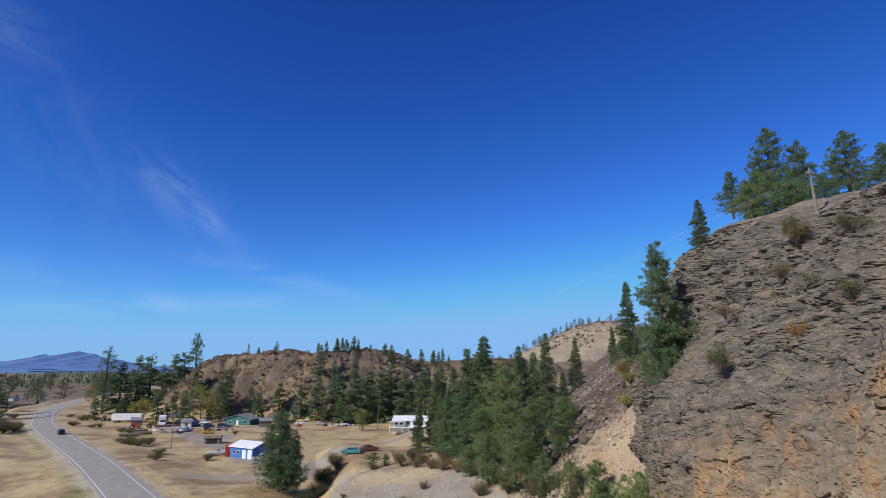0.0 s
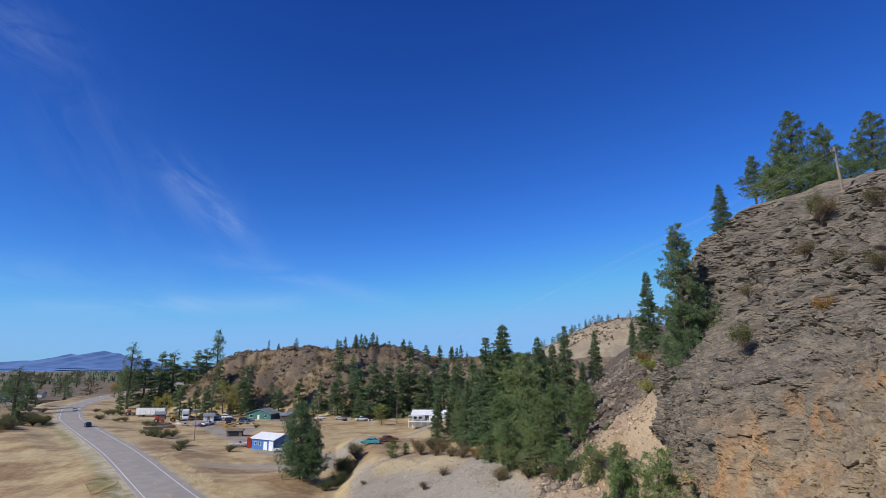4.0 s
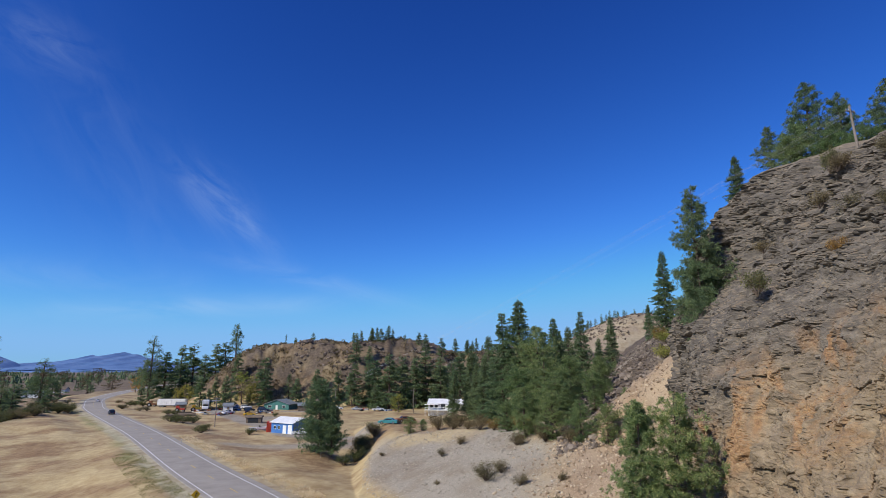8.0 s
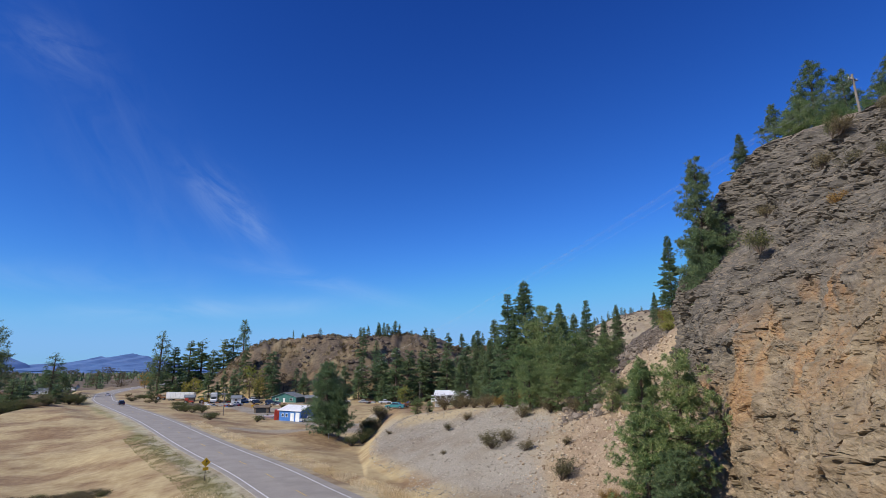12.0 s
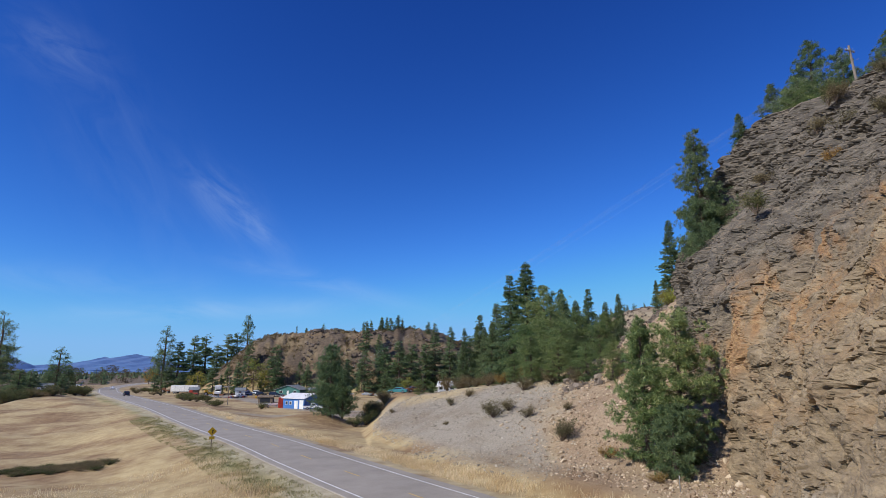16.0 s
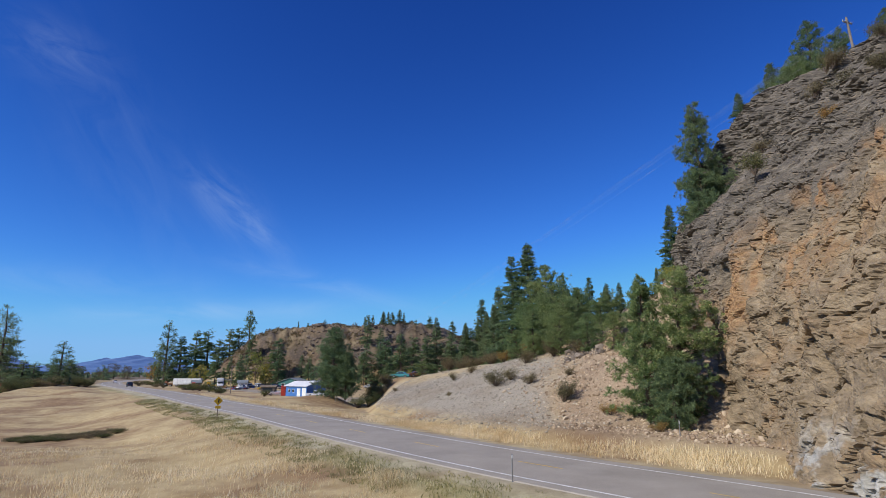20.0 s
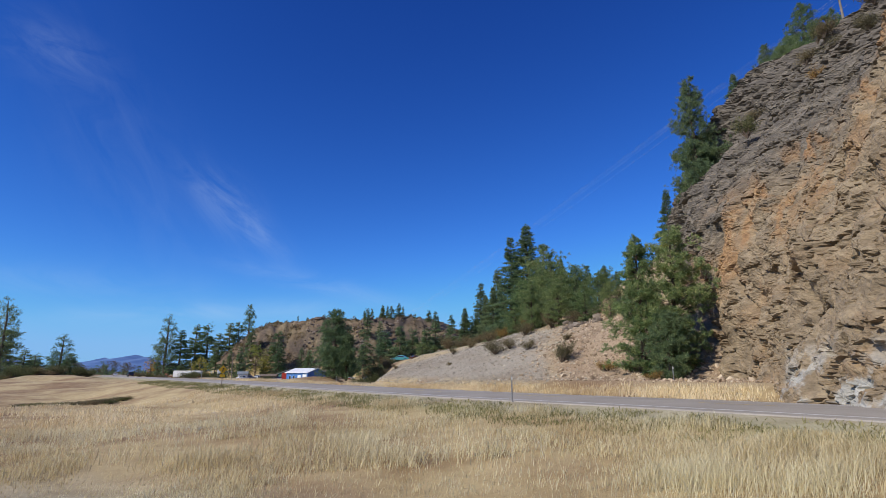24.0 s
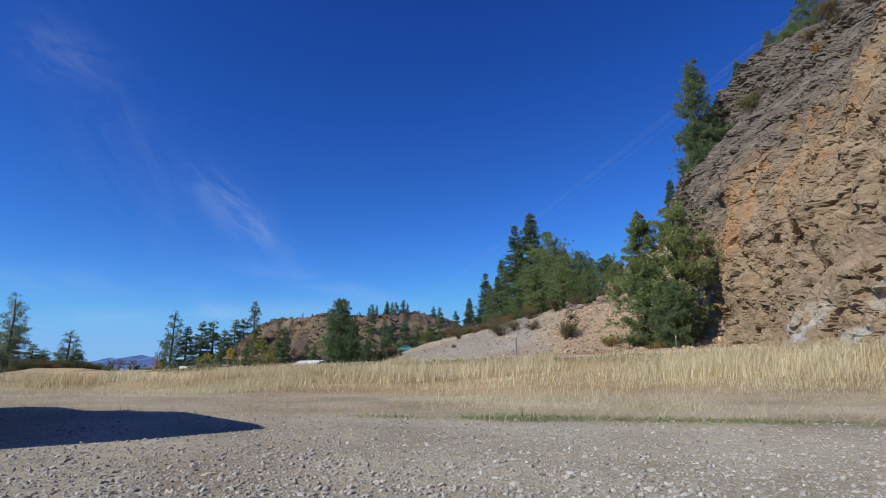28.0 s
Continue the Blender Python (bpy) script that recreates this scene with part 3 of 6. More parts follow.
def build_cliff():
    s = np.concatenate([np.linspace(-55, -8, 120, endpoint=False), np.linspace(-8, 50, 640), np.linspace(50.3, 78, 120)])
    z = np.concatenate([np.linspace(-1.5, 41, 470, endpoint=False), np.linspace(41, 46, 90)])
    S, Z = np.meshgrid(s, z, indexing="ij")
    o = cliff_offset(S, Z)
    wob = 1.25 * fbm(S / 10, Z / 10, octaves=3, seed=51)
    # beds rise towards the near end of the face, steeper high up
    dip = 0.36 + 0.16 * smoothstep(10, 26, Z)
    c1 = Z * 0.93 + S * dip + 0.8 * fbm(S / 7, Z / 7, octaves=3, seed=55)
    along = S * 0.93 - Z * 0.4
    rag = 0.16 * fbm(S * 1.1, Z * 1.1, octaves=4, seed=57)

    ragged = fbm(S * 1.7, Z * 2.6, octaves=4, seed=59, gain=0.65)

    def facets(u, v, seed, tilt=0.8):
        """Broken faces: round scattered seeds, each with its own depth and lean."""
        u, v = u + 0.25 * ragged, v + 0.25 * ragged
        iu, iv = np.floor(u).astype(np.int64), np.floor(v).astype(np.int64)
        best, out = np.full(u.shape, 9.0), np.zeros(u.shape)
        for a in (-1, 0, 1):
            for b_ in (-1, 0, 1):
                ju, jv = iu + a, iv + b_
                du = u - ju - hash3(ju, jv, 0 * ju, seed)
                dv = v - jv - hash3(ju, jv, 0 * ju + 1, seed)
                near = du * du + dv * dv
                h_ = hash3(ju, jv, 0 * ju + 2, seed) + tilt * ((hash3(ju, jv, 0 * ju + 3, seed) - 0.5) * du + (hash3(ju, jv, 0 * ju + 4, seed) - 0.25) * dv)
                k_ = near < best
                best, out = np.where(k_, near, best), np.where(k_, h_, out)
        return out

    def cleft(u, v, seed, share, thick=0.08):
        """Sparse dark clefts along the beds."""
        row = np.floor(v).astype(np.int64)
        u = u + hash3(row, 0 * row, 0 * row, seed) * 7
        col = np.floor(u).astype(np.int64)
        h_, t1, fu, fv = hash3(row, col, 0 * row, seed + 1), hash3(row, col, 1 + 0 * row, seed + 2), u - col, v - row
        at_ = 0.3 + 0.4 * t1 + 0.2 * (fu - 0.5)
        return (h_ < share) * np.clip(1.6 * np.sin(np.pi * fu) - 0.5 + 0.6 * ragged, 0, 1) * (1 - smoothstep(0.5, 1.0, np.abs(fv - at_) / thick + 0.6 * ragged)) * (0.5 + t1)
    amp = smoothstep(-0.35, 0.55, fbm(S / 6, Z / 6, octaves=3, seed=81))
    high = smoothstep(13, 22, Z + 0.45 * (S - 24))
    blk = fbm(S / 2.4, Z / 2.4, octaves=5, seed=61, gain=0.6)
    disp = wob + 0.55 - (0.5 + 0.6 * amp) * facets(along / 5.0, c1 / 3.0, 70) - (0.16 + 0.06 * high + (0.24 + 0.18 * high) * amp) * facets(along / 1.9, c1 / 0.95, 74, 1.1)
    disp = disp - (0.07 + 0.06 * high + 0.15 * amp * (0.35 + 0.65 * high)) * facets(along / 0.75, c1 / 0.36, 78, 1.2) - 0.22 * blk - 0.5 * smoothstep(27, 34, Z) * blk + 0.12 * np.abs(ragged)
    disp = disp + 0.9 * cleft(along / 3.0, c1 / 1.5, 110, 0.14) + 0.7 * amp * high * cleft(along / 1.8, c1 / 0.7, 114, 0.25, 0.13)
    disp = disp + 0.8 * (1 - np.abs(fbm(along / 5 + 0.3 * rag, Z / 15, octaves=3, seed=95))) ** 7
    o = o + disp * (0.25 + 0.75 * smoothstep(46, 42, Z)) + 0.1
    x = C0[0] + CA[0] * S + CN[0] * o
    y = C0[1] + CA[1] * S + CN[1] * o
    zz = Z + 0.35 * fbm(S / 1.3, Z / 1.3, octaves=3, seed=91) * smoothstep(-1, 3, Z)
    ns, nz = S.shape
    idx = np.arange(ns * nz).reshape(ns, nz)
    f = np.stack([idx[:-1, :-1], idx[:-1, 1:], idx[1:, 1:], idx[1:, :-1]], -1).reshape(-1, 4)
    ob = mesh_np("cliff", np.stack([x, y, zz], -1).reshape(-1, 3), f, m_cliff, False)
    return tagged(ob, "tall layered brown and rust rock cliff above the road", "cliff", kind="structure")


build_cliff()

# ---- trees ----
m_bark = paint("bark", (0.12, 0.085, 0.06), 0.95, vary=0.35, scale=2.5, grain=14)
m_fir = leafy("fir_needles", [(0.0, (0.085, 0.135, 0.075)), (0.5, (0.16, 0.225, 0.12)), (1.0, (0.26, 0.325, 0.17))])
m_pine = leafy("pine_needles", [(0.0, (0.095, 0.155, 0.07)), (0.5, (0.185, 0.27, 0.11)), (0.85, (0.31, 0.375, 0.165)), (1.0, (0.54, 0.53, 0.31))])


def tris_blades(cen, way, length, width, rng):
    """One thin leaf-shaped quad for each centre: starts at cen and goes along way."""
    n_ = len(cen)
    side = np.cross(way, rng.normal(size=(n_, 3)))
    side /= np.linalg.norm(side, axis=1, keepdims=True) + 1e-9
    tip = cen + way * length[:, None]
    midp = cen + way * (length * 0.55)[:, None]
    w = side * width[:, None]
    v = np.stack([cen, midp + w, tip, midp - w], 1).reshape(-1, 3)
    return v, np.arange(4 * n_).reshape(-1, 4)


def unit(v):
    return v / (np.linalg.norm(v, axis=1, keepdims=True) + 1e-9)


def conifer(name, label, h, width, seed, clumps=300, blades=10, size=0.5, shape="fir", bare=0.12, material=None, lean=0.0, group=""):
    """A trunk with limbs, and needles in clumps along the limbs."""
    rng = np.random.default_rng(seed)
    t = tagged(new(name), label, "tree", group)
    k = 9
    zs = np.linspace(-0.3, h * 0.97, 10)
    r0 = h * 0.0135 + 0.05
    ring = np.linspace(0, 2 * np.pi, k, endpoint=False)
    wob = np.cumsum(rng.normal(0, h * 0.003, (10, 2)), axis=0) + np.linspace(0, lean * h, 10)[:, None] * np.array([1, 0])
    rr = r0 * (1 - zs / h) ** 0.8 + 0.02
    v = np.stack([np.stack([wob[i, 0] + rr[i] * np.cos(ring), wob[i, 1] + rr[i] * np.sin(ring), np.full(k, zs[i])], -1) for i in range(10)]).reshape(-1, 3)
    idx = np.arange(10 * k).reshape(10, k)
    f = np.stack([idx[:-1], np.roll(idx, -1, 1)[:-1], np.roll(idx, -1, 1)[1:], idx[1:]], -1).reshape(-1, 4)
    mesh_np("trunk", v, f, m_bark, True, t)
    # limbs
    nl = max(24, int(clumps / (9 if shape == "fir" else 7)))
    u = rng.random(nl) ** 0.9
    u = bare + (0.985 - bare) * np.sort(u)
    az = rng.random(nl) * 2 * np.pi
    swell = 1 + 0.32 * np.sin(az * 2 + rng.random() * 6 + u * 5) + 0.22 * np.sin(az * 3 + u * 11 + rng.random() * 6)
    if shape == "fir":
        tiers = max(17, int(h * 1.3))
        u = np.clip((np.round(u * tiers) + rng.normal(0, 0.32, nl)) / tiers, bare * 0.8, 0.985)
        reach = width * 0.5 * (1 - u) ** 0.85 * rng.uniform(0.6, 1.12, nl) * (0.6 + 0.4 * swell) * (0.88 + 0.24 * np.sin(np.round(u * tiers) * 2.4 + rng.random() * 6) ** 2) + 0.1
        rise = rng.uniform(-0.38, -0.05, nl) + 0.6 * u
    elif shape == "cone":
        reach = width * 0.5 * np.interp(u, [0, 0.08, 0.28, 0.6, 0.85, 1], [0.45, 0.85, 1.0, 0.72, 0.36, 0.06]) * rng.uniform(0.55, 1.2, nl) * (0.5 + 0.5 * swell) + 0.12
        rise = rng.uniform(-0.25, 0.3, nl) + 0.35 * u
    elif shape == "bushy":
        reach = width * 0.5 * np.interp(u, [0, 0.12, 0.4, 0.75, 1], [0.35, 0.68, 1.0, 0.8, 0.12]) * rng.uniform(0.5, 1.2, nl) * swell + 0.2
        rise = rng.uniform(-0.2, 0.35, nl) + 0.3 * u
    else:
        prof = np.sin(np.pi * np.clip((u - bare) / (1 - bare) * 0.86 + 0.14, 0, 1)) ** 0.6
        reach = width * 0.5 * prof * rng.uniform(0.4, 1.2, nl) * swell + 0.25
        rise = rng.uniform(-0.15, 0.45, nl) + 0.25 * u
    dirs = unit(np.stack([np.cos(az), np.sin(az), rise], -1))
    sway = np.stack([np.interp(u * h, zs, wob[:, 0]), np.interp(u * h, zs, wob[:, 1])], -1)
    root = np.stack([sway[:, 0], sway[:, 1], u * h], -1)
    # thin limb sticks: three-sided
    tip = root + dirs * (reach * 0.92)[:, None]
    th = 0.012 * h * 0.35 * (1 - u) + 0.015
    sv, sf = [], []
    for q in range(3):
        off = unit(np.cross(dirs, np.array([[0, 0, 1.0]])))
        up = np.cross(off, dirs)
        a_ = q * 2.094
        sv.append(root + (off * math.cos(a_) + up * math.sin(a_)) * th[:, None])
    base = np.stack(sv + [tip], 1).reshape(-1, 3)
    i4 = np.arange(nl)[:, None] * 4
    sf = np.concatenate([i4 + np.array([[0, 1, 3]]), i4 + np.array([[1, 2, 3]]), i4 + np.array([[2, 0, 3]])])
    mesh_np("limb", base, sf, m_bark, False, t)["kind"] = "stuff"
    # needles: flat drooping sprays on firs, round tufts towards the limb ends on pines
    which = rng.choice(nl, clumps, p=reach / reach.sum())
    firry = shape == "fir"
    along = rng.uniform(0.12, 1.0, clumps) ** 0.75 if firry else 1.0 - 0.68 * rng.random(clumps) ** 1.6
    out = unit(np.stack([-dirs[which][:, 1], dirs[which][:, 0], np.zeros(clumps)], -1))
    fan = (rng.random(clumps) - 0.5) * reach[which] * (1.05 - along) * (0.75 if firry else 0.6)
    cen = root[which] + dirs[which] * (reach[which] * along)[:, None] + out * fan[:, None]
    cen[:, 2] += (-0.10 * along ** 2 if firry else 0.10 * along ** 2) * reach[which]
    spread = (0.035 if firry else 0.075) * reach[which] + 0.06
    cen = cen + rng.normal(size=(clumps, 3)) * spread[:, None] * np.array([1, 1, 0.5 if firry else 0.8])
    nb = clumps * blades
    wi = np.repeat(np.arange(clumps), blades)
    if firry:
        way = unit(rng.normal(size=(nb, 3)) * np.array([0.62, 0.62, 0.3]) + dirs[which][wi] * 0.9 + np.sign(fan)[wi, None] * out[wi] * 0.35 + np.array([0, 0, -0.22]))
    else:
        way = unit(rng.normal(size=(nb, 3)) * 0.85 + dirs[which][wi] * 0.55 + np.array([0, 0, 0.4]))
    ln = size * rng.uniform(0.6, 1.4, nb)
    loose, thin = (0.26, 0.55) if firry else (0.11, 0.33)
    v, f = tris_blades(cen[wi] + rng.normal(size=(nb, 3)) * size * np.array([1, 1, 0.5 if firry else 0.8]) * loose, way, ln, ln * rng.uniform(0.12, 0.22, nb) * thin, rng)
    mesh_np("crown", v, f, material or (m_fir if firry else m_pine), False, t)["kind"] = "stuff"
    return t


def put(ob, x, y, z=None, scale=1.0, turn=0.0, tall=1.0, label=""):
    z = ground_at(x, y) - 0.1 if z is None else z
    c = copy_thing(ob, Matrix.LocRotScale((x, y, z), Euler((0, 0, turn)), (scale, scale, scale * tall)))
    if label:
        c["label"] = label
    return c


def place(ob, x, y, z=None, scale=1.0, turn=0.0, tall=1.0):
    z = ground_at(x, y) - 0.1 if z is None else z
    ob.matrix_basis = Matrix.LocRotScale((x, y, z), Euler((0, 0, turn)), (scale, scale, scale * tall))
    return ob


m_yellow_leaf = leafy("yellow_green_leaves", [(0.0, (0.20, 0.215, 0.045)), (0.5, (0.36, 0.35, 0.085)), (1.0, (0.54, 0.47, 0.12))], 0.8)
m_gold_leaf = leafy("orange_leaves", [(0.0, (0.30, 0.14, 0.02)), (0.5, (0.48, 0.25, 0.04)), (1.0, (0.62, 0.38, 0.08))], 0.8)
m_brown_leaf = leafy("bare_brown_twigs", [(0.0, (0.09, 0.065, 0.04)), (0.5, (0.15, 0.11, 0.07)), (1.0, (0.22, 0.17, 0.11))], 0.9)
FIR_LABEL = "dark green conifer on the dry hillside"
FAR = {"f": [conifer("conifer_tree", FIR_LABEL, 10, 4.6, 100 + i, 900, 8, 0.42, "fir", 0.06) for i in range(4)],
       "p": [conifer("conifer_tree", FIR_LABEL, 10, 3.5, 120 + i, 760, 9, 0.34, "cone", 0.10, m_fir) for i in range(3)],
       "v": [conifer("conifer_tree", FIR_LABEL, 10, 5.0, 130 + i, 150, 7, 0.7, "fir", 0.06) for i in range(3)],
       "d": [conifer("deciduous_tree", "yellow-green autumn tree below the ridge", 10, 8.0, 140, 520, 9, 0.5, "pine", 0.08, m_yellow_leaf)],
       "o": [conifer("deciduous_tree", "bright orange autumn tree in the valley", 10, 9.0, 141, 420, 9, 0.5, "pine", 0.08, m_gold_leaf)],
       "b": [conifer("deciduous_tree", "bare brown tree below the ridge", 10, 7.0, 142, 420, 8, 0.5, "pine", 0.1, m_brown_leaf)]}
rng = np.random.default_rng(7)
STOOD = set()


def stand(src, m, group="", label=""):
    """Places the tree itself the first time, and a copy of it after that."""
    ob = copy_thing(src, m) if src.name in STOOD else src
    STOOD.add(src.name)
    ob.matrix_basis = m
    if group:
        ob["group"] = group
    if label:
        ob["label"] = label
    return ob


def far_tree(kind, i, x, y, h, wide=1.0, z=None, group="conifers on the ridge", label=""):
    lib = FAR[kind]
    zz = ground_at(x, y) - 0.2 if z is None else z
    m = Matrix.LocRotScale((x, y, zz), Euler((0, 0, rng.random() * 6.28)), (wide * h / 10, wide * h / 10, h / 10))
    return stand(lib[i % len(lib)], m, group, label)


# trees that stand out against the sky: kind, x, y, height of the tip, breadth
SKY = [("p", -161, 330, 36.3, 1.1), ("f", -154, 333, 27.2, 1.2), ("f", -151, 345, 32.1, 0.9), ("f", -142.5, 342, 32.2, 1.1), ("f", -134, 340, 26, 1.0), ("f", -129, 342, 32.2, 1.0),
       ("f", -126, 348, 34, 0.9), ("p", -122, 355, 45, 0.9), ("f", -84.6, 351, 34.6, 1.0), ("p", -80, 380, 41.5, 1.2), ("p", -96, 372, 39.7, 0.6), ("f", -46, 330, 33.6, 1.0),
       ("f", -34, 320, 35.3, 1.1), ("f", -25, 322, 34.5, 1.3), ("f", -17, 345, 31, 1.0), ("f", -8, 325, 35.5, 1.3), ("f", 5, 317, 34.7, 1.2), ("p", -208, 267, 37.5, 1.1),
       ("p", -206, 307, 23.2, 1.6), ("f", -182, 255, 11.1, 2.0), ("f", -215, 330, 14, 1.4), ("f", -225, 290, 23, 1.3), ("f", -190, 262, 9, 1.8), ("f", 20, 330, 34, 1.1), ("f", -29, 318, 31, 1.4), ("f", -158, 215, 11.0, 1.5), ("f", -150, 190, 7.5, 1.6), ("f", -163, 228, 9.0, 1.4), ("f", -149, 226, 5.0, 1.5)]
for i, (k, x, y, zt, w) in enumerate(SKY):
    far_tree(k, i, x, y, max(7.5, zt - ground_at(x, y)), w * (1.0 if k == "p" else 1.15))
for i in range(44):
    x, y = rng.uniform(-118, -62) if i % 4 == 0 else rng.uniform(-52, 55), rng.uniform(268, 300)
    far_tree("fp"[int(rng.random() < 0.3)], i, x, y, rng.uniform(8, 17), rng.uniform(0.9, 1.25))
for i in range(12):
    x, y = rng.uniform(-45, 45), rng.uniform(318, 336)
    far_tree("f", i, x, y, rng.uniform(5, 10), rng.uniform(0.9, 1.25))
for x, y, h in ((-83.6, 288, 22), (-46, 282, 15), (-20, 268, 25), (-8, 272, 24), (-28, 275, 23), (4, 262, 24), (12, 250, 25), (18, 258, 23), (-37, 274, 20), (-3, 278, 26), (-15, 281, 23), (-57, 284, 16), (-150, 300, 11), (-140, 306, 10)):
    far_tree("f", int(h), x, y, h, 1.25)
for i in range(95):
    x, y = 175 + rng.uniform(-125, 55), 485 + rng.uniform(-14, 22)
    far_tree("v", i, x, y, rng.uniform(5, 8.5), 1.1, group="conifers on the far hill")
for x, y, h, w in ((-93, 284, 15, 1.0), (-121, 286, 10, 0.85), (-130, 296, 8, 0.8), (-14, 239, 8, 0.8), (-88, 284, 10, 0.8)):
    far_tree("d", 0, x, y, h, w, group="autumn trees below the ridge")
for x, y, h, w in ((-77, 286, 11, 0.9), (-68, 290, 10, 0.8), (-108, 292, 9, 0.9), (-34, 280, 8, 1.0), (-20, 284, 9, 0.9), (2, 282, 9, 1.0)):
    far_tree("b", 0, x, y, h, w, group="bare trees below the ridge")
far_tree("o", 0, -212, 415, 11, 1.0, group="autumn trees in the valley")
far_tree("o", 0, -222, 440, 9, 0.8, group="autumn trees in the valley")
# woods in the valley beyond the bend
for i in range(130):
    y = rng.uniform(390, 900)
    x = -y * rng.uniform(0.46, 0.92)
    if road_side(x, y)[0] > -14 and road_side(x, y)[0] < 12:
        continue
    far_tree("vvvb"[i % 4], i, x, y, rng.uniform(6, 15) * (1 + 0.3 * (y > 600)), rng.uniform(1.2, 1.9), group="trees in the valley", label="dark tree among the houses of the valley")

# the stand beside the talus
MID = {"f": [conifer("conifer_tree", "tall dark green fir in a dense stand", 20, 8.6, 200 + i, 3600, 11, 0.40, "fir", 0.05) for i in range(3)],
       "p": [conifer("conifer_tree", "green ponderosa pine in a dense stand", 16, 7.4, 220 + i, 1700, 24, 0.38, "bushy", 0.04, m_pine) for i in range(3)],
       "t": [conifer("conifer_tree", "open-crowned green pine rooted on the cliff top", 16, 6.2, 230 + i, 1300, 24, 0.38, "cone", 0.14, m_fir) for i in range(3)]}


def by_tip(kind, i, x, y, zt, w=1.0, base=None, group="conifers beside the talus"):
    g = ground_at(x, y) - 0.3 if base is None else base
    hh = zt - g
    h0 = 20.0 if kind == "f" else 16.0
    m = Matrix.LocRotScale((x, y, g), Euler((0, 0, rng.random() * 6.28)), (w * hh / h0, w * hh / h0, hh / h0))
    return stand(MID[kind][i % 3], m, group)


for i, (k, x, y, zt, w) in enumerate((("f", 16.7, 104.8, 30.6, 1.1), ("f", 13.3, 106, 28.5, 1.0), ("f", 12.3, 122, 25, 1.0), ("f", 10.6, 118, 20.3, 1.0), ("f", 9.1, 130, 23.2, 1.0), ("f", 9.7, 125, 19.5, 1.0), ("f", 28.7, 135, 29.9, 0.9),
                                      ("f", 44.7, 170, 35.2, 0.9), ("f", 55.5, 175, 34.2, 0.9), ("f", 31, 140, 27.1, 1.0), ("f", 24, 122, 26, 1.1), ("f", 51.5, 123.1, 44, 0.9), ("p", 18.4, 100, 25, 1.0), ("p", 22.3, 92, 20, 1.1),
                                      ("p", 24.3, 86, 17.6, 1.2), ("p", 17.4, 88, 19.6, 1.2), ("p", 14.5, 96, 18, 1.2), ("p", 20, 83, 14.5, 1.5), ("p", 27, 80, 15.5, 1.4), ("p", 28, 95, 20, 1.1), ("f", 36, 150, 29, 1.0), ("f", 22, 128, 26, 1.1),
                                      ("p", 23, 76, 13, 1.5), ("p", 12, 92, 13, 1.5), ("f", 5, 128, 17, 1.1), ("p", 15, 84, 12.5, 1.5), ("f", 33, 112, 24, 1.0), ("f", 62, 160, 36, 0.9), ("p", 13.5, 84, 15.5, 1.25), ("p", 16.5, 79, 15.0, 1.3), ("p", 19.2, 75, 14.0, 1.3), ("p", 21.5, 71, 13.8, 1.2), ("p", 23.5, 67, 14.5, 1.1), ("p", 17.8, 83, 17.5, 1.2))):
    by_tip(k, i, x, y, zt, w)
for x, y, zt in ((-4.0, 116.5, 8.6), (-1.6, 118, 8.0)):
    by_tip("p", 1, x, y, zt, 1.5, group="young pines on the bank")
tree = conifer("conifer_tree", "tall dark green fir against the cliff corner", 18.5, 6.2, 301, 2300, 28, 0.32, "cone", 0.03, m_fir)
place(tree, 32.2, 66.6, 21.6)
low = conifer("conifer_tree", "olive-green conifer below the cliff corner", 10.5, 4.4, 302, 1500, 24, 0.30, "bushy", 0.02, m_fir)
place(low, 30.8, 63.5, 19.6)
front = conifer("pine_tree", "bushy green pine with pale needle tips at the cliff foot", 14.0, 5.4, 311, 1700, 36, 0.30, "cone", 0.04, m_pine)
place(front, 18.6, 52.4, 1.2)
side = conifer("pine_tree", "bushy green pine leaning over the cliff foot", 15.0, 5.0, 312, 1800, 36, 0.30, "bushy", 0.02, m_pine)
place(side, 21.3, 51.4, 1.2)
young = conifer("pine_tree", "smaller green pine beside larger ones", 7.0, 3.6, 313, 1000, 28, 0.28, "bushy", 0.01, m_fir)
place(young, 19.9, 49.6, 0.6)
broad = conifer("conifer_tree", "broad dark green conifer beside a gully", 14.6, 8.6, 321, 3000, 20, 0.42, "cone", 0.01, m_fir)
place(broad, -23.0, 121.5, 1.2)
lobe = conifer("conifer_tree", "lower dark green conifer leaning on a broad one", 9.5, 5.4, 322, 1300, 18, 0.44, "cone", 0.01, m_fir)
place(lobe, -20.2, 120.2, 1.0)
for i, (k, x, y, zt, w, h) in enumerate((("t", 61, 84, 63.7, 1.1, 17), ("t", 54, 84, 56.2, 1.3, 8), ("t", 63.3, 80, 60.1, 1.1, 14), ("t", 65.8, 74, 59, 1.3, 13), ("p", 52.5, 77, 51.5, 1.4, 8), ("p", 55, 79, 54.2, 1.3, 10), ("t", 70, 70, 57, 1.3, 12),
                                         ("p", 58, 76, 52, 1.3, 8), ("f", 49.3, 86, 52.0, 1.15, 9), ("p", 61, 73, 52, 1.3, 8), ("t", 64, 66, 54, 1.2, 9))):
    by_tip(k, i, x, y, zt, w, zt - h, "pines on the cliff top")

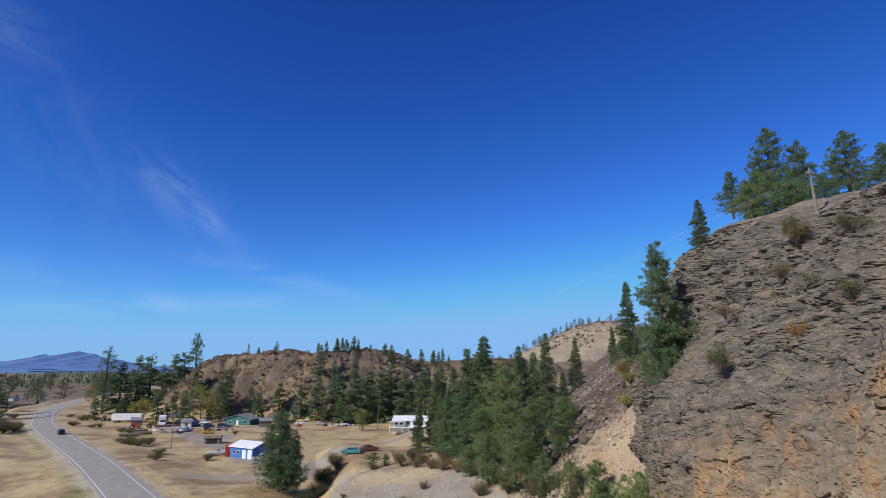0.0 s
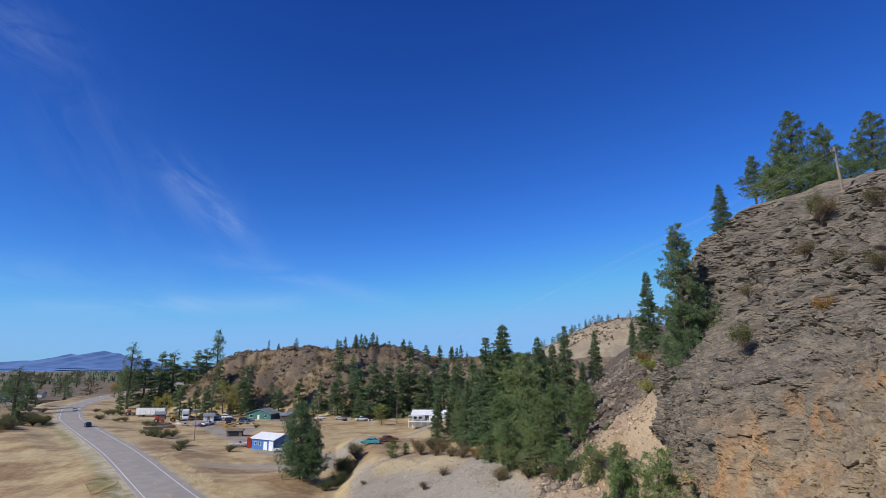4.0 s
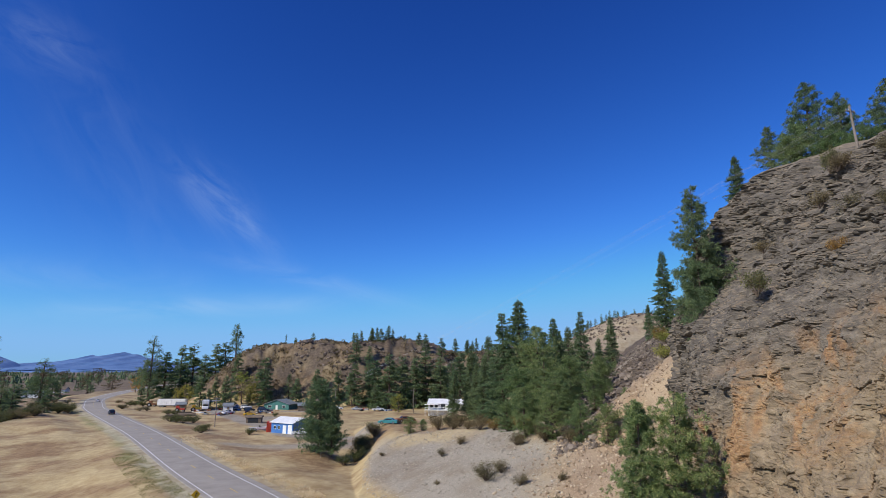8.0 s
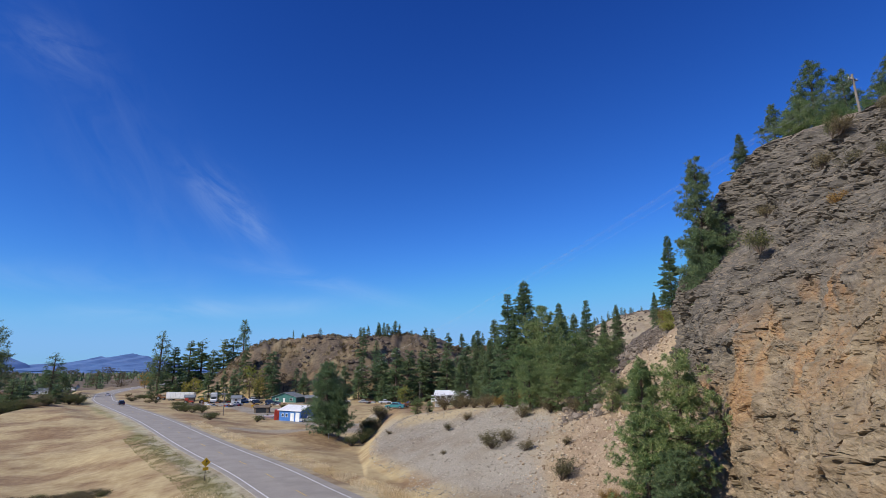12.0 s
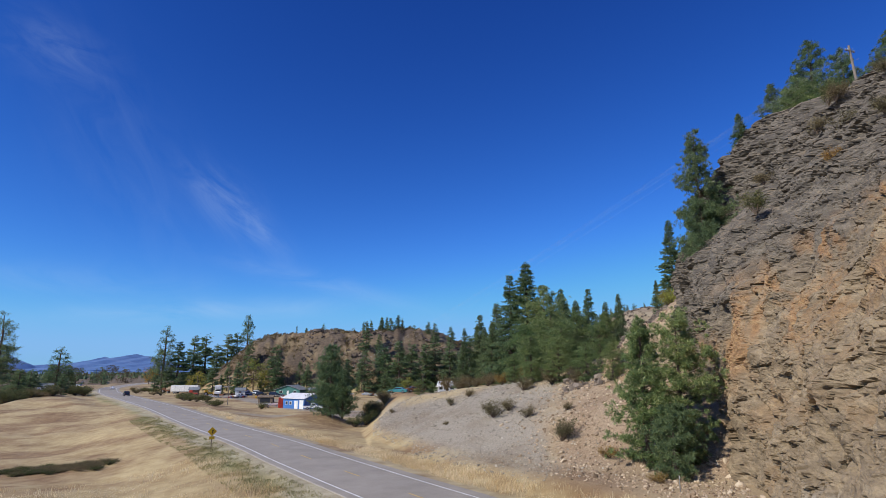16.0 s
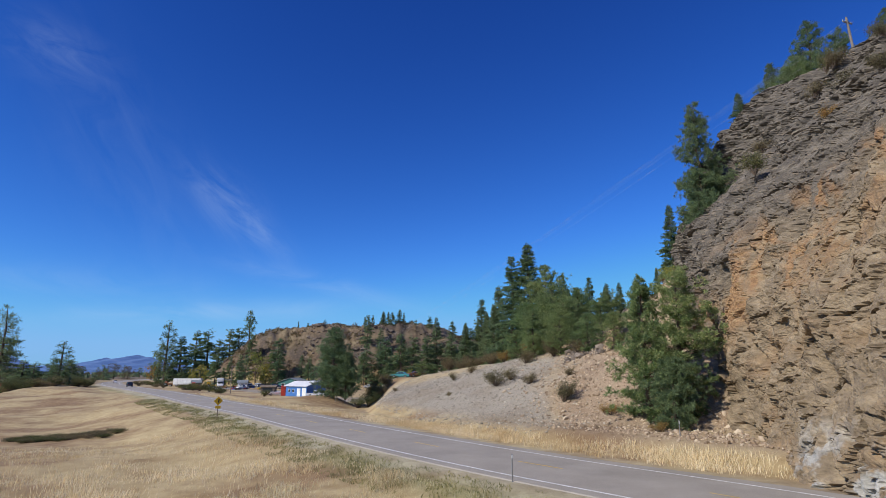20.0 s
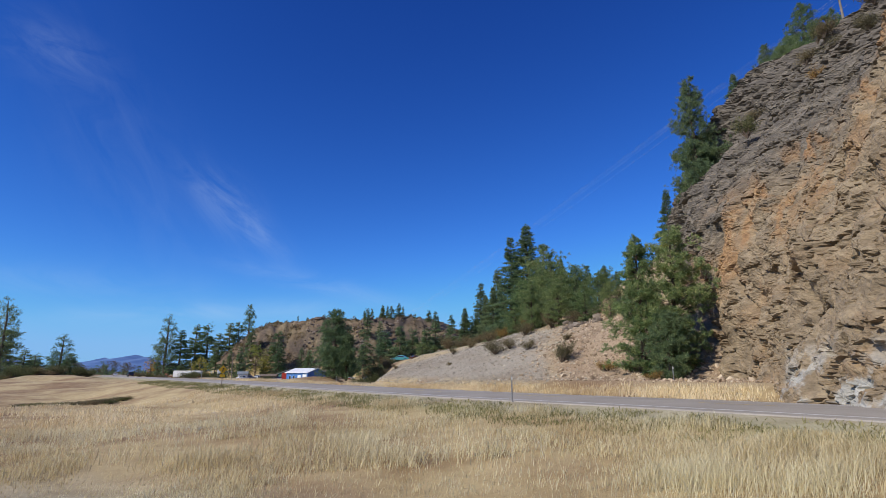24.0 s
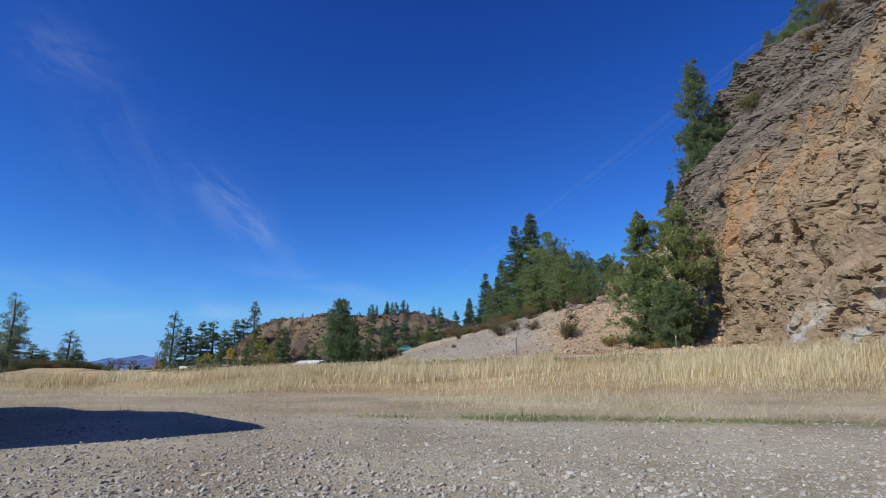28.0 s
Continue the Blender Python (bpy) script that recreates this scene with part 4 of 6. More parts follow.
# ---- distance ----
m_far, n, l, b = mat("hazed_forest_slope", 1.0)
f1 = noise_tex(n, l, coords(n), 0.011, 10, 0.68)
# forest seen through distance: the blue air haze is mixed into the base colour
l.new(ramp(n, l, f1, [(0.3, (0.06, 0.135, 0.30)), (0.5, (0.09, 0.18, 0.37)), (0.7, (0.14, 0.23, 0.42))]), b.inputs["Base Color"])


def mountain(name, label, x0, x1, y, peaks, seed, depth=900.0):
    """A long slope with a worn crest: peaks are (x, height, half width)."""
    xs, ts = np.linspace(x0, x1, 260), np.linspace(0, 1, 26)
    X, T = np.meshgrid(xs, ts, indexing="ij")
    H = np.full_like(xs, 4.0)
    for px, ph, pw in peaks:
        H = np.maximum(H, ph * np.clip(1 - np.abs(xs - px) / pw, 0, 1) ** 0.75)
    H = H * (1 + 0.10 * fbm(xs / 130, xs * 0, octaves=4, seed=seed))
    Y = y - depth * (1 - T) + 60 * fbm(X / 200, T * 4, octaves=3, seed=seed + 3)
    Z = H[:, None] * T ** 1.1 * (1 + 0.12 * fbm(X / 120, T * 5, octaves=3, seed=seed + 5) * (1 - T)) - 8 * (1 - T)
    i = np.arange(X.size).reshape(X.shape)
    f = np.stack([i[:-1, :-1], i[1:, :-1], i[1:, 1:], i[:-1, 1:]], -1).reshape(-1, 4)
    return tagged(mesh_np(name, np.stack([X, Y, Z], -1).reshape(-1, 3), f, m_far, True), label, "mountain", kind="structure")


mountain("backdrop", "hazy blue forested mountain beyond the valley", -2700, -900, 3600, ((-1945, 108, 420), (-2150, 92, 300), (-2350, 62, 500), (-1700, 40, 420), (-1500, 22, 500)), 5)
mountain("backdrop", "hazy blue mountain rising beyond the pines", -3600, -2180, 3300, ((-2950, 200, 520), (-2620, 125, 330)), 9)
mountain("backdrop", "low hazy dark blue wooded rise along the valley", -2600, 600, 2600, ((-1500, 14, 900), (-2000, 18, 900), (-700, 12, 900)), 13, 300)

# ---- materials for made things ----
m_wall_white = paint("white_siding", (0.74, 0.74, 0.72), 0.6, vary=0.12, scale=0.8)
m_blue = paint("blue_steel_siding", (0.05, 0.17, 0.46), 0.5, vary=0.15, scale=0.7)
m_teal = paint("teal_siding", (0.045, 0.17, 0.15), 0.6, vary=0.2, scale=0.7)
m_roof_white = paint("white_metal_roof", (0.80, 0.80, 0.79), 0.4, vary=0.08, scale=0.6)
m_roof_grey = paint("grey_metal_roof", (0.22, 0.24, 0.25), 0.5, vary=0.2, scale=0.6)
m_roof_red = paint("red_metal_roof", (0.35, 0.05, 0.035), 0.5, vary=0.2, scale=0.6)
m_roof_brown = paint("brown_shingle_roof", (0.16, 0.12, 0.09), 0.9, vary=0.3, scale=2)
m_wood = paint("weathered_wood", (0.19, 0.145, 0.105), 0.9, vary=0.35, scale=2.0, grain=20)
m_pole = paint("grey_pole_wood", (0.24, 0.20, 0.165), 0.9, vary=0.3, scale=3.0)
m_red = paint("faded_red_paint", (0.50, 0.055, 0.03), 0.5, vary=0.25)
m_yel = paint("yellow_paint", (0.66, 0.40, 0.03), 0.5, vary=0.2)
m_signyel = paint("sign_yellow", (0.72, 0.44, 0.02), 0.5, vary=0.08)
m_black = paint("black_paint", (0.022, 0.024, 0.028), 0.3, vary=0.2)
m_darkblue = paint("dark_blue_paint", (0.02, 0.035, 0.07), 0.25, vary=0.2)
m_carwhite = paint("white_car_paint", (0.78, 0.78, 0.78), 0.25, vary=0.05)
m_carteal = paint("faded_teal_paint", (0.06, 0.27, 0.29), 0.4, vary=0.25)
m_rust = paint("rusty_metal", (0.23, 0.10, 0.05), 0.85, vary=0.4)
m_tyre = paint("tyre_rubber", (0.022, 0.022, 0.022), 0.9, vary=0.2)
m_rim = paint("wheel_rim", (0.45, 0.45, 0.46), 0.35, 0.8, vary=0.1)
m_steel = paint("galvanised_steel", (0.42, 0.43, 0.44), 0.45, 0.6, vary=0.15)
m_lamp_red = paint("tail_light_red", (0.35, 0.015, 0.015), 0.3, vary=0.1)
m_lamp_white = paint("headlight", (0.7, 0.7, 0.68), 0.15, vary=0.05)
m_glass, n, l, b = mat("dark_window_glass", 0.08)
b.inputs["Base Color"].default_value = (0.03, 0.035, 0.04, 1)
b.inputs["Specular IOR Level"].default_value = 0.8


def profile(points, y0, y1, bevel=0.0, taper=1.0):
    """A side outline in x and z, drawn across from y0 to y1; taper narrows the far side's top."""
    bm = bmesh.new()
    zmax = max(p[1] for p in points)
    zmin = min(p[1] for p in points)
    mid_ = (y0 + y1) / 2

    def yy(y, z):
        return mid_ + (y - mid_) * (1 - (1 - taper) * (z - zmin) / max(1e-6, zmax - zmin))
    a = [bm.verts.new((x, yy(y0, z), z)) for x, z in points]
    c = [bm.verts.new((x, yy(y1, z), z)) for x, z in points]
    k = len(points)
    bm.faces.new(a[::-1])
    bm.faces.new(c)
    for i in range(k):
        bm.faces.new((a[i], a[(i + 1) % k], c[(i + 1) % k], c[i]))
    bmesh.ops.recalc_face_normals(bm, faces=bm.faces)
    if bevel:
        bmesh.ops.bevel(bm, geom=list(bm.edges), offset=bevel, segments=2, affect="EDGES")
    return bm


def wheel(x, y, r, w, parent):
    t = part("wheel", rod((x, y - w / 2, r), (x, y + w / 2, r), r, r, 18), m_tyre, parent)
    s_ = 1 if y > 0 else -1
    part("rim", rod((x, y + s_ * w * 0.4, r), (x, y + s_ * w * 0.56, r), r * 0.6, r * 0.55, 12), m_rim, t)


def vehicle(kind, label, colour, m, name="car", group="", category="car"):
    """sedan, suv or pickup, nose along +x."""
    t = thing(name, label, category, m, group)
    L, W, H = {"sedan": (4.7, 1.8, 1.43), "suv": (4.8, 1.88, 1.78), "pickup": (5.4, 1.95, 1.8)}[kind]
    belt = {"sedan": 0.92, "suv": 1.08, "pickup": 1.1}[kind]
    h = L / 2
    if kind == "sedan":
        low_ = [(-h, 0.42), (-h + 0.05, 0.85), (-h + 0.5, 0.95), (-0.9, belt), (0.8, belt), (h - 0.35, 0.78), (h, 0.62), (h - 0.03, 0.3), (-h + 0.1, 0.26)]
        cab = [(-1.55, belt - 0.02), (-0.85, H - 0.05), (-0.5, H), (0.35, H - 0.02), (1.15, belt - 0.04)]
    elif kind == "suv":
        low_ = [(-h, 0.45), (-h, 1.0), (-h + 0.08, belt), (0.9, belt), (h - 0.25, 0.98), (h, 0.8), (h, 0.38), (-h + 0.1, 0.34)]
        cab = [(-h + 0.06, belt - 0.02), (-h + 0.3, H - 0.06), (-h + 0.6, H), (0.35, H - 0.02), (1.15, belt - 0.03)]
    else:
        low_ = [(-h, 0.5), (-h, belt), (0.9, belt), (h - 0.2, 1.02), (h, 0.85), (h, 0.42), (-h + 0.1, 0.42)]
        cab = [(-0.7, belt - 0.02), (-0.6, H - 0.05), (-0.4, H), (0.4, H - 0.02), (1.15, belt - 0.03)]
    part("body", profile(low_, -W / 2, W / 2, 0.05), colour, t, smooth=False)
    c = part("cabin", profile(cab, -W / 2 + 0.06, W / 2 - 0.06, 0.03, 0.82), colour, t)
    x0, x1 = cab[0][0], cab[-1][0]
    for sy in (-1, 1):
        zt = H - 0.14
        g = bmesh.new()
        off = 0.012
        top_y, low_y = sy * ((W / 2 - 0.06) * 0.86 + off), sy * ((W / 2 - 0.06) * 0.985 + off)
        a0, a1 = x0 + (0.35 if kind == "sedan" else 0.14), x1 - 0.28
        b0, b1 = cab[1][0] + 0.12, cab[3][0] + 0.05
        q = [g.verts.new(p) for p in ((a0, low_y, belt + 0.06), (a1, low_y, belt + 0.06), (b1, top_y, zt), (b0, top_y, zt))]
        g.faces.new(q if sy < 0 else q[::-1])
        r = bmesh.ops.extrude_face_region(g, geom=list(g.faces))
        for v in [e for e in r["geom"] if isinstance(e, bmesh.types.BMVert)]:
            v.co.y -= sy * 0.03
        part("side_window", g, m_glass, c)
    for p, q in ((cab[0], cab[1]), (cab[4], cab[3])):
        g = bmesh.new()
        ww = W / 2 - 0.2
        a = Vector((p[0], 0, p[1])).lerp(Vector((q[0], 0, q[1])), 0.15)
        e = Vector((p[0], 0, p[1])).lerp(Vector((q[0], 0, q[1])), 0.9)
        out = Vector((-1 if p[0] < 0 else 1, 0, 0.5)) * 0.025
        vs = [g.verts.new(v) for v in (a + out + Vector((0, -ww, 0)), a + out + Vector((0, ww, 0)), e + out + Vector((0, ww * 0.86, 0)), e + out + Vector((0, -ww * 0.86, 0)))]
        g.faces.new(vs)
        r = bmesh.ops.extrude_face_region(g, geom=list(g.faces))
        for v in [x_ for x_ in r["geom"] if isinstance(x_, bmesh.types.BMVert)]:
            v.co -= out * 1.4
        part("windscreen" if p[0] > 0 else "rear_window", g, m_glass, c)
    r = 0.33 if kind == "sedan" else 0.39
    for sx in (-1, 1):
        for sy in (-1, 1):
            wheel(sx * L * 0.295, sy * (W / 2 - 0.1), r, 0.23, t)
    for sy in (-1, 1):
        part("tail_light", box(-h - 0.02, sy * 0.72 - 0.13, 0.68, -h + 0.05, sy * 0.72 + 0.13, 0.86, 0.015), m_lamp_red, t)
        part("headlight", box(h - 0.12, sy * 0.66 - 0.16, 0.6, h + 0.012, sy * 0.66 + 0.16, 0.76, 0.015), m_lamp_white, t)
        part("mirror", box(0.75, sy * (W / 2 + 0.09) - 0.09, belt, 0.9, sy * (W / 2 + 0.09) + 0.09, belt + 0.16, 0.03), colour, t)
    part("bumper", box(-h - 0.05, -W / 2 + 0.1, 0.36, -h + 0.08, W / 2 - 0.1, 0.56, 0.03), m_black if kind != "sedan" else colour, t)
    if kind == "suv":
        for sy in (-1, 1):
            part("roof_rail", rod((-1.7, sy * 0.62, H + 0.05), (0.3, sy * 0.62, H + 0.05), 0.02, 0.02, 6), m_steel, t)
    if kind == "pickup":
        part("bed_lining", box(-h + 0.1, -W / 2 + 0.12, belt - 0.02, -0.75, W / 2 - 0.12, belt + 0.012), m_black, t)
    return t


def window(x, y0, z0, w, h, parent, face):
    """A framed pane on a wall: face is (x or y axis, sign)."""
    ax, sg = face
    t = 0.06

    def bx(a0, a1, c0, c1, d0, d1):
        lo, hi = sorted((x + sg * d0, x + sg * d1))
        return box(lo, a0, c0, hi, a1, c1) if ax == "x" else box(a0, lo, c0, a1, hi, c1)
    f = part("window", bx(y0 - 0.08, y0 + w + 0.08, z0 - 0.08, z0 + h + 0.08, 0.0, 0.05), m_wall_white, parent)
    part("pane", bx(y0, y0 + w, z0, z0 + h, 0.03, t), m_glass, f)


def gabled(name, label, m, w, d, eave, ridge, wall, roof, openings=(), category="house", over=0.4, doors=()):
    """A gabled house: ridge along x. openings: (side, along, sill, width, height)."""
    t = thing(name, label, category, m)
    bm = bmesh.new()
    pts = [(-d / 2, -0.6), (d / 2, -0.6), (d / 2, eave), (0, ridge), (-d / 2, eave)]
    a = [bm.verts.new((-w / 2, y, z)) for y, z in pts]
    c = [bm.verts.new((w / 2, y, z)) for y, z in pts]
    bm.faces.new(a)
    bm.faces.new(c[::-1])
    for i in range(5):
        bm.faces.new((a[i], c[i], c[(i + 1) % 5], a[(i + 1) % 5]))
    bmesh.ops.recalc_face_normals(bm, faces=bm.faces)
    part("wall", bm, wall, t)
    slope = (ridge - eave) / (d / 2)
    for sg in (-1, 1):
        ye = sg * (d / 2 + over)
        ze = eave - slope * over
        bm = bmesh.new()
        vs = []
        for x in (-w / 2 - over, w / 2 + over):
            for y, z in ((0, ridge + 0.03), (ye, ze + 0.03), (ye, ze + 0.17), (0, ridge + 0.19)):
                vs.append(bm.verts.new((x, y, z)))
        for q in ((0, 1, 2, 3), (7, 6, 5, 4), (0, 4, 5, 1), (1, 5, 6, 2), (2, 6, 7, 3), (3, 7, 4, 0)):
            bm.faces.new([vs[i] for i in q])
        bmesh.ops.recalc_face_normals(bm, faces=bm.faces)
        r = part("roof", bm, roof, t)
        k = int(w / 1.2)
        for i in range(k + 1):
            x = -w / 2 - over + 0.05 + i * (w + 2 * over - 0.1) / k
            part("roof_seam", rod((x, 0, ridge + 0.2), (x, ye, ze + 0.18), 0.025, 0.025, 4), roof, r)
    for side_, al, sill, ow, oh in openings:
        if side_ in "fb":
            window((-1 if side_ == "f" else 1) * d / 2, al, sill, ow, oh, t, ("y", -1 if side_ == "f" else 1))
        else:
            window((-1 if side_ == "l" else 1) * w / 2, al, sill, ow, oh, t, ("x", -1 if side_ == "l" else 1))
    for side_, al, ow, oh, mt in doors:
        if side_ in "fb":
            y = (-1 if side_ == "f" else 1) * d / 2
            part("door", box(al, y - 0.06, 0.0, al + ow, y + 0.06, oh, 0.01), mt, t)
        else:
            x = (-1 if side_ == "l" else 1) * w / 2
            part("door", box(x - 0.06, al, 0.0, x + 0.06, al + ow, oh, 0.01), mt, t)
    return t


def at(x, y, turn=0.0, dz=0.0):
    return pose(x, y, ground_at(x, y) + dz, 0, 0, turn)


# ---- yards below the ridge ----
gabled("shed", "blue steel shed with a white metal roof", at(-41.6, 175, -35), 9.4, 7.4, 3.0, 4.2, m_blue, m_roof_white, (("f", -3.4, 1.2, 0.8, 0.8), ("f", -1.7, 1.2, 0.8, 0.8), ("l", -1, 1.3, 1.0, 0.8)), "shed", 0.45, (("f", 0.4, 1.5, 2.3, m_wall_white), ("f", 2.6, 1.7, 2.5, m_wall_white)))
house = gabled("house", "white raised house with a deck below the ridge", at(5.5, 226, -8), 13, 8, 4.0, 5.4, m_wall_white, m_roof_white, (("f", -5.8, 2.4, 1.2, 1.3), ("f", -3.9, 2.4, 1.2, 1.3), ("f", -1.6, 2.0, 1.6, 1.8), ("f", 1.2, 2.4, 1.2, 1.2), ("f", 3.6, 2.4, 1.4, 1.2), ("l", -2.5, 2.4, 1.3, 1.3), ("l", 0.6, 2.4, 1.3, 1.3)))
part("deck", box(-7.6, -6.2, 1.55, 2.0, -4.05, 1.75), m_wall_white, house)
for x in (-7.4, -5.0, -2.6, -0.2, 1.8):
    part("deck_post", box(x - 0.07, -6.15, -0.4, x + 0.07, -6.0, 2.7), m_wall_white, house)
part("deck_rail", box(-7.5, -6.12, 2.62, 1.9, -6.04, 2.72), m_wall_white, house)
part("porch_roof", box(-7.7, -6.3, 3.6, -2.4, -4.05, 3.75), m_roof_white, house)
gabled("house", "teal house with a grey metal roof below the ridge", at(-70, 270, 78), 9.0, 12.0, 2.4, 4.3, m_teal, m_roof_grey, (("l", -4.2, 0.9, 1.3, 1.0), ("l", 2.6, 0.9, 1.6, 1.0)), over=0.6, doors=(("l", -0.6, 1.0, 2.0, m_wall_white),))
# the hut's black front panel stands for the shade inside its open front
gabled("hut", "small open weathered wooden hut", at(-62, 205, 4), 5.0, 2.6, 1.9, 2.4, m_wood, m_wood, category="hut", doors=(("f", -1.8, 3.4, 1.6, m_black),))
gabled("barn", "low weathered barn below the ridge", at(-55, 274, 0), 8, 6, 2.4, 3.8, m_wood, m_roof_brown, category="barn")
# white box trailer
t = thing("box_trailer", "long white box trailer parked in the dry grass", "trailer", at(-125, 281, 1))
part("body", box(-6.6, -1.3, 1.0, 6.6, 1.3, 3.9, 0.05), m_wall_white, t)
part("chassis", box(-6.3, -0.5, 0.75, 6.3, 0.5, 1.0), m_black, t)
for x in (-5.0, -3.9):
    for sy in (-1, 1):
        wheel(x, sy * 1.1, 0.5, 0.28, t)
for x in (-4.4, -2.2, 0, 2.2, 4.4):
    part("rib", box(x - 0.04, -1.33, 1.05, x + 0.04, -1.29, 3.85), m_steel, t)
# camper truck
t = thing("camper_truck", "white truck with a camper over its cab", "camper", at(-102, 263, -70) @ Matrix.Scale(1.2, 4))
part("body", box(-3.6, -1.2, 0.8, 1.6, 1.2, 3.6, 0.12), m_wall_white, t)
part("overcab", box(1.5, -1.15, 2.3, 3.2, 1.15, 3.5, 0.15), m_wall_white, t)
part("cab", profile([(1.5, 0.6), (1.5, 2.25), (2.5, 2.2), (3.1, 1.4), (4.2, 1.25), (4.2, 0.6)], -1.05, 1.05, 0.05), m_carwhite, t)
part("windscreen", box(2.55, -0.9, 1.5, 3.0, 0.9, 2.1, 0.05), m_glass, t)
part("stripe", box(-3.55, -1.215, 1.9, 1.55, 1.215, 2.15), m_teal, t)
for sy in (-1, 1):
    part("side_window", box(-2.2, sy * 1.21 - 0.02, 2.3, -0.6, sy * 1.21 + 0.02, 3.0), m_glass, t)
    for x in (-2.2, 3.2):
        wheel(x, sy * 1.0, 0.45, 0.28, t)
t = thing("carport", "white flat-roofed carport on thin posts", "carport", at(-106, 276, 4))
part("roof", box(-5, -2.5, 3.3, 5, 2.5, 3.5, 0.02), m_roof_white, t)
for x in (-4.7, 4.7):
    for y in (-2.2, 2.2):
        part("post", box(x - 0.07, y - 0.07, -0.3, x + 0.07, y + 0.07, 3.3), m_steel, t)
for kind, lab, col, x, y, turn in (("pickup", "white pickup parked beside the blue shed", m_carwhite, -37.0, 168.3, 10), ("sedan", "faded teal car abandoned on the dry bank", m_carteal, -10.2, 139, 170), ("pickup", "white pickup parked in the yard", m_carwhite, -84, 241, 60), ("suv", "black car parked in the yard", m_black, -80, 256, 15), ("sedan", "yellow car parked in the yard", m_yel, -73, 234, 20),
                                  ("suv", "white van parked below the trees", m_carwhite, -86, 270, 0), ("pickup", "white truck parked beside the house", m_carwhite, -93, 277, 30), ("suv", "dark car parked beside the teal house", m_darkblue, -74, 256, 5), ("sedan", "white car parked below the ridge", m_carwhite, -43, 266, 8), ("sedan", "grey car parked below the ridge", m_steel, -34, 263, -10), ("pickup", "white pickup parked below the ridge", m_carwhite, -24, 258, 12),
                                  ("sedan", "rusty car wreck on the dry bank", m_rust, -6.2, 142, 20), ("pickup", "dark pickup parked in the yard", m_darkblue, -78, 247, 110), ("suv", "grey car parked in the yard", m_steel, -88, 262, 40)):
    vehicle(kind, lab, col, at(x, y, turn), group="vehicles in the yards")
# old machines, boat, lumber
for lab, col, x, y, turn in (("red farm machine standing in the yard", m_red, -109, 253, 10), ("yellow farm machine standing in the yard", m_yel, -104, 257, 30), ("rusty tractor at the edge of the yard", m_rust, -138, 288, 0)):
    t = thing("tractor", lab, "tractor", at(x, y, turn), "old farm machines")
    part("body", profile([(-1.6, 0.8), (-1.6, 1.5), (0.2, 1.6), (2.0, 1.45), (2.1, 0.8)], -0.5, 0.5, 0.08), col, t)
    part("cab", box(-1.5, -0.6, 1.5, -0.1, 0.6, 2.6, 0.1), col, t)
    for sy in (-1, 1):
        wheel(-1.0, sy * 0.8, 0.85, 0.4, t)
        wheel(1.5, sy * 0.65, 0.5, 0.25, t)
t = thing("container", "upright red container beside the blue shed", "container", at(-48.2, 176.5, 12))
part("body", box(-1.2, -1.2, 0, 1.2, 1.2, 3.0, 0.04), m_red, t)
for i in range(7):
    part("rib", box(-1.05 + i * 0.33, -1.24, 0.1, -0.95 + i * 0.33, -1.19, 2.9), m_red, t)
t = thing("boat", "small white boat on a trailer", "boat", at(-52.5, 178, 25))
bm = profile([(-2.6, 1.1), (2.2, 1.2), (2.9, 1.35), (1.6, 0.55), (-2.4, 0.5)], -0.9, 0.9, 0.06)
part("hull", bm, m_carwhite, t)
part("windscreen", box(0.3, -0.7, 1.2, 0.6, 0.7, 1.6, 0.03), m_glass, t)
part("trailer_frame", box(-2.3, -0.5, 0.32, 3.4, 0.5, 0.5), m_steel, t)
for sy in (-1, 1):
    wheel(-0.6, sy * 0.95, 0.32, 0.2, t)
for k, (x, y, turn) in enumerate(((-99, 226, 25), (-97, 232, 15), (-101, 238, 35))):
    t = thing("lumber_stack", "dark weathered stack of planks and logs", "lumber", at(x, y, turn), "lumber stacks")
    for i in range(3):
        for j in range(5):
            a = rng.normal(0, 0.15)
            part("log", rod((-3.2 + a, -1.0 + j * 0.5, 0.2 + i * 0.34), (3.2 + a, -1.0 + j * 0.5 + rng.normal(0, 0.12), 0.2 + i * 0.34), 0.2, 0.17, 7), m_wood, t)

# ---- poles and wires ----


def utility_pole(x, y, h, label="weathered wooden utility pole in the yard", z=None, arm=1.0, lean=0.0):
    m = at(x, y, 25) if z is None else pose(x, y, z, 0, lean, 25)
    t = thing("utility_pole", label, "utility pole", m, "utility poles")
    part("pole", rod((0, 0, -0.8), (0, 0, h), 0.16, 0.11, 10), m_pole, t)
    part("crossarm", box(-arm, -0.06, h - 0.75, arm, 0.06, h - 0.62), m_pole, t)
    for x_ in (-arm * 0.9, -arm * 0.35, arm * 0.35, arm * 0.9):
        part("insulator", rod((x_, 0, h - 0.62), (x_, 0, h - 0.44), 0.05, 0.04, 8), m_steel, t)
    return t


utility_pole(-70.5, 191.3, 9.5)
utility_pole(-135, 317, 11)
utility_pole(-41, 246, 10)
utility_pole(-8, 245, 10)
PX, PY, PZ = 48.6, 59.8, 43.0
utility_pole(PX, PY, 5.2, "leaning grey utility pole on the cliff top", PZ - 0.5, 0.9, -5)
m_wire = paint("bare_wire", (0.6, 0.6, 0.6), 0.4, 0.0, vary=0.05)


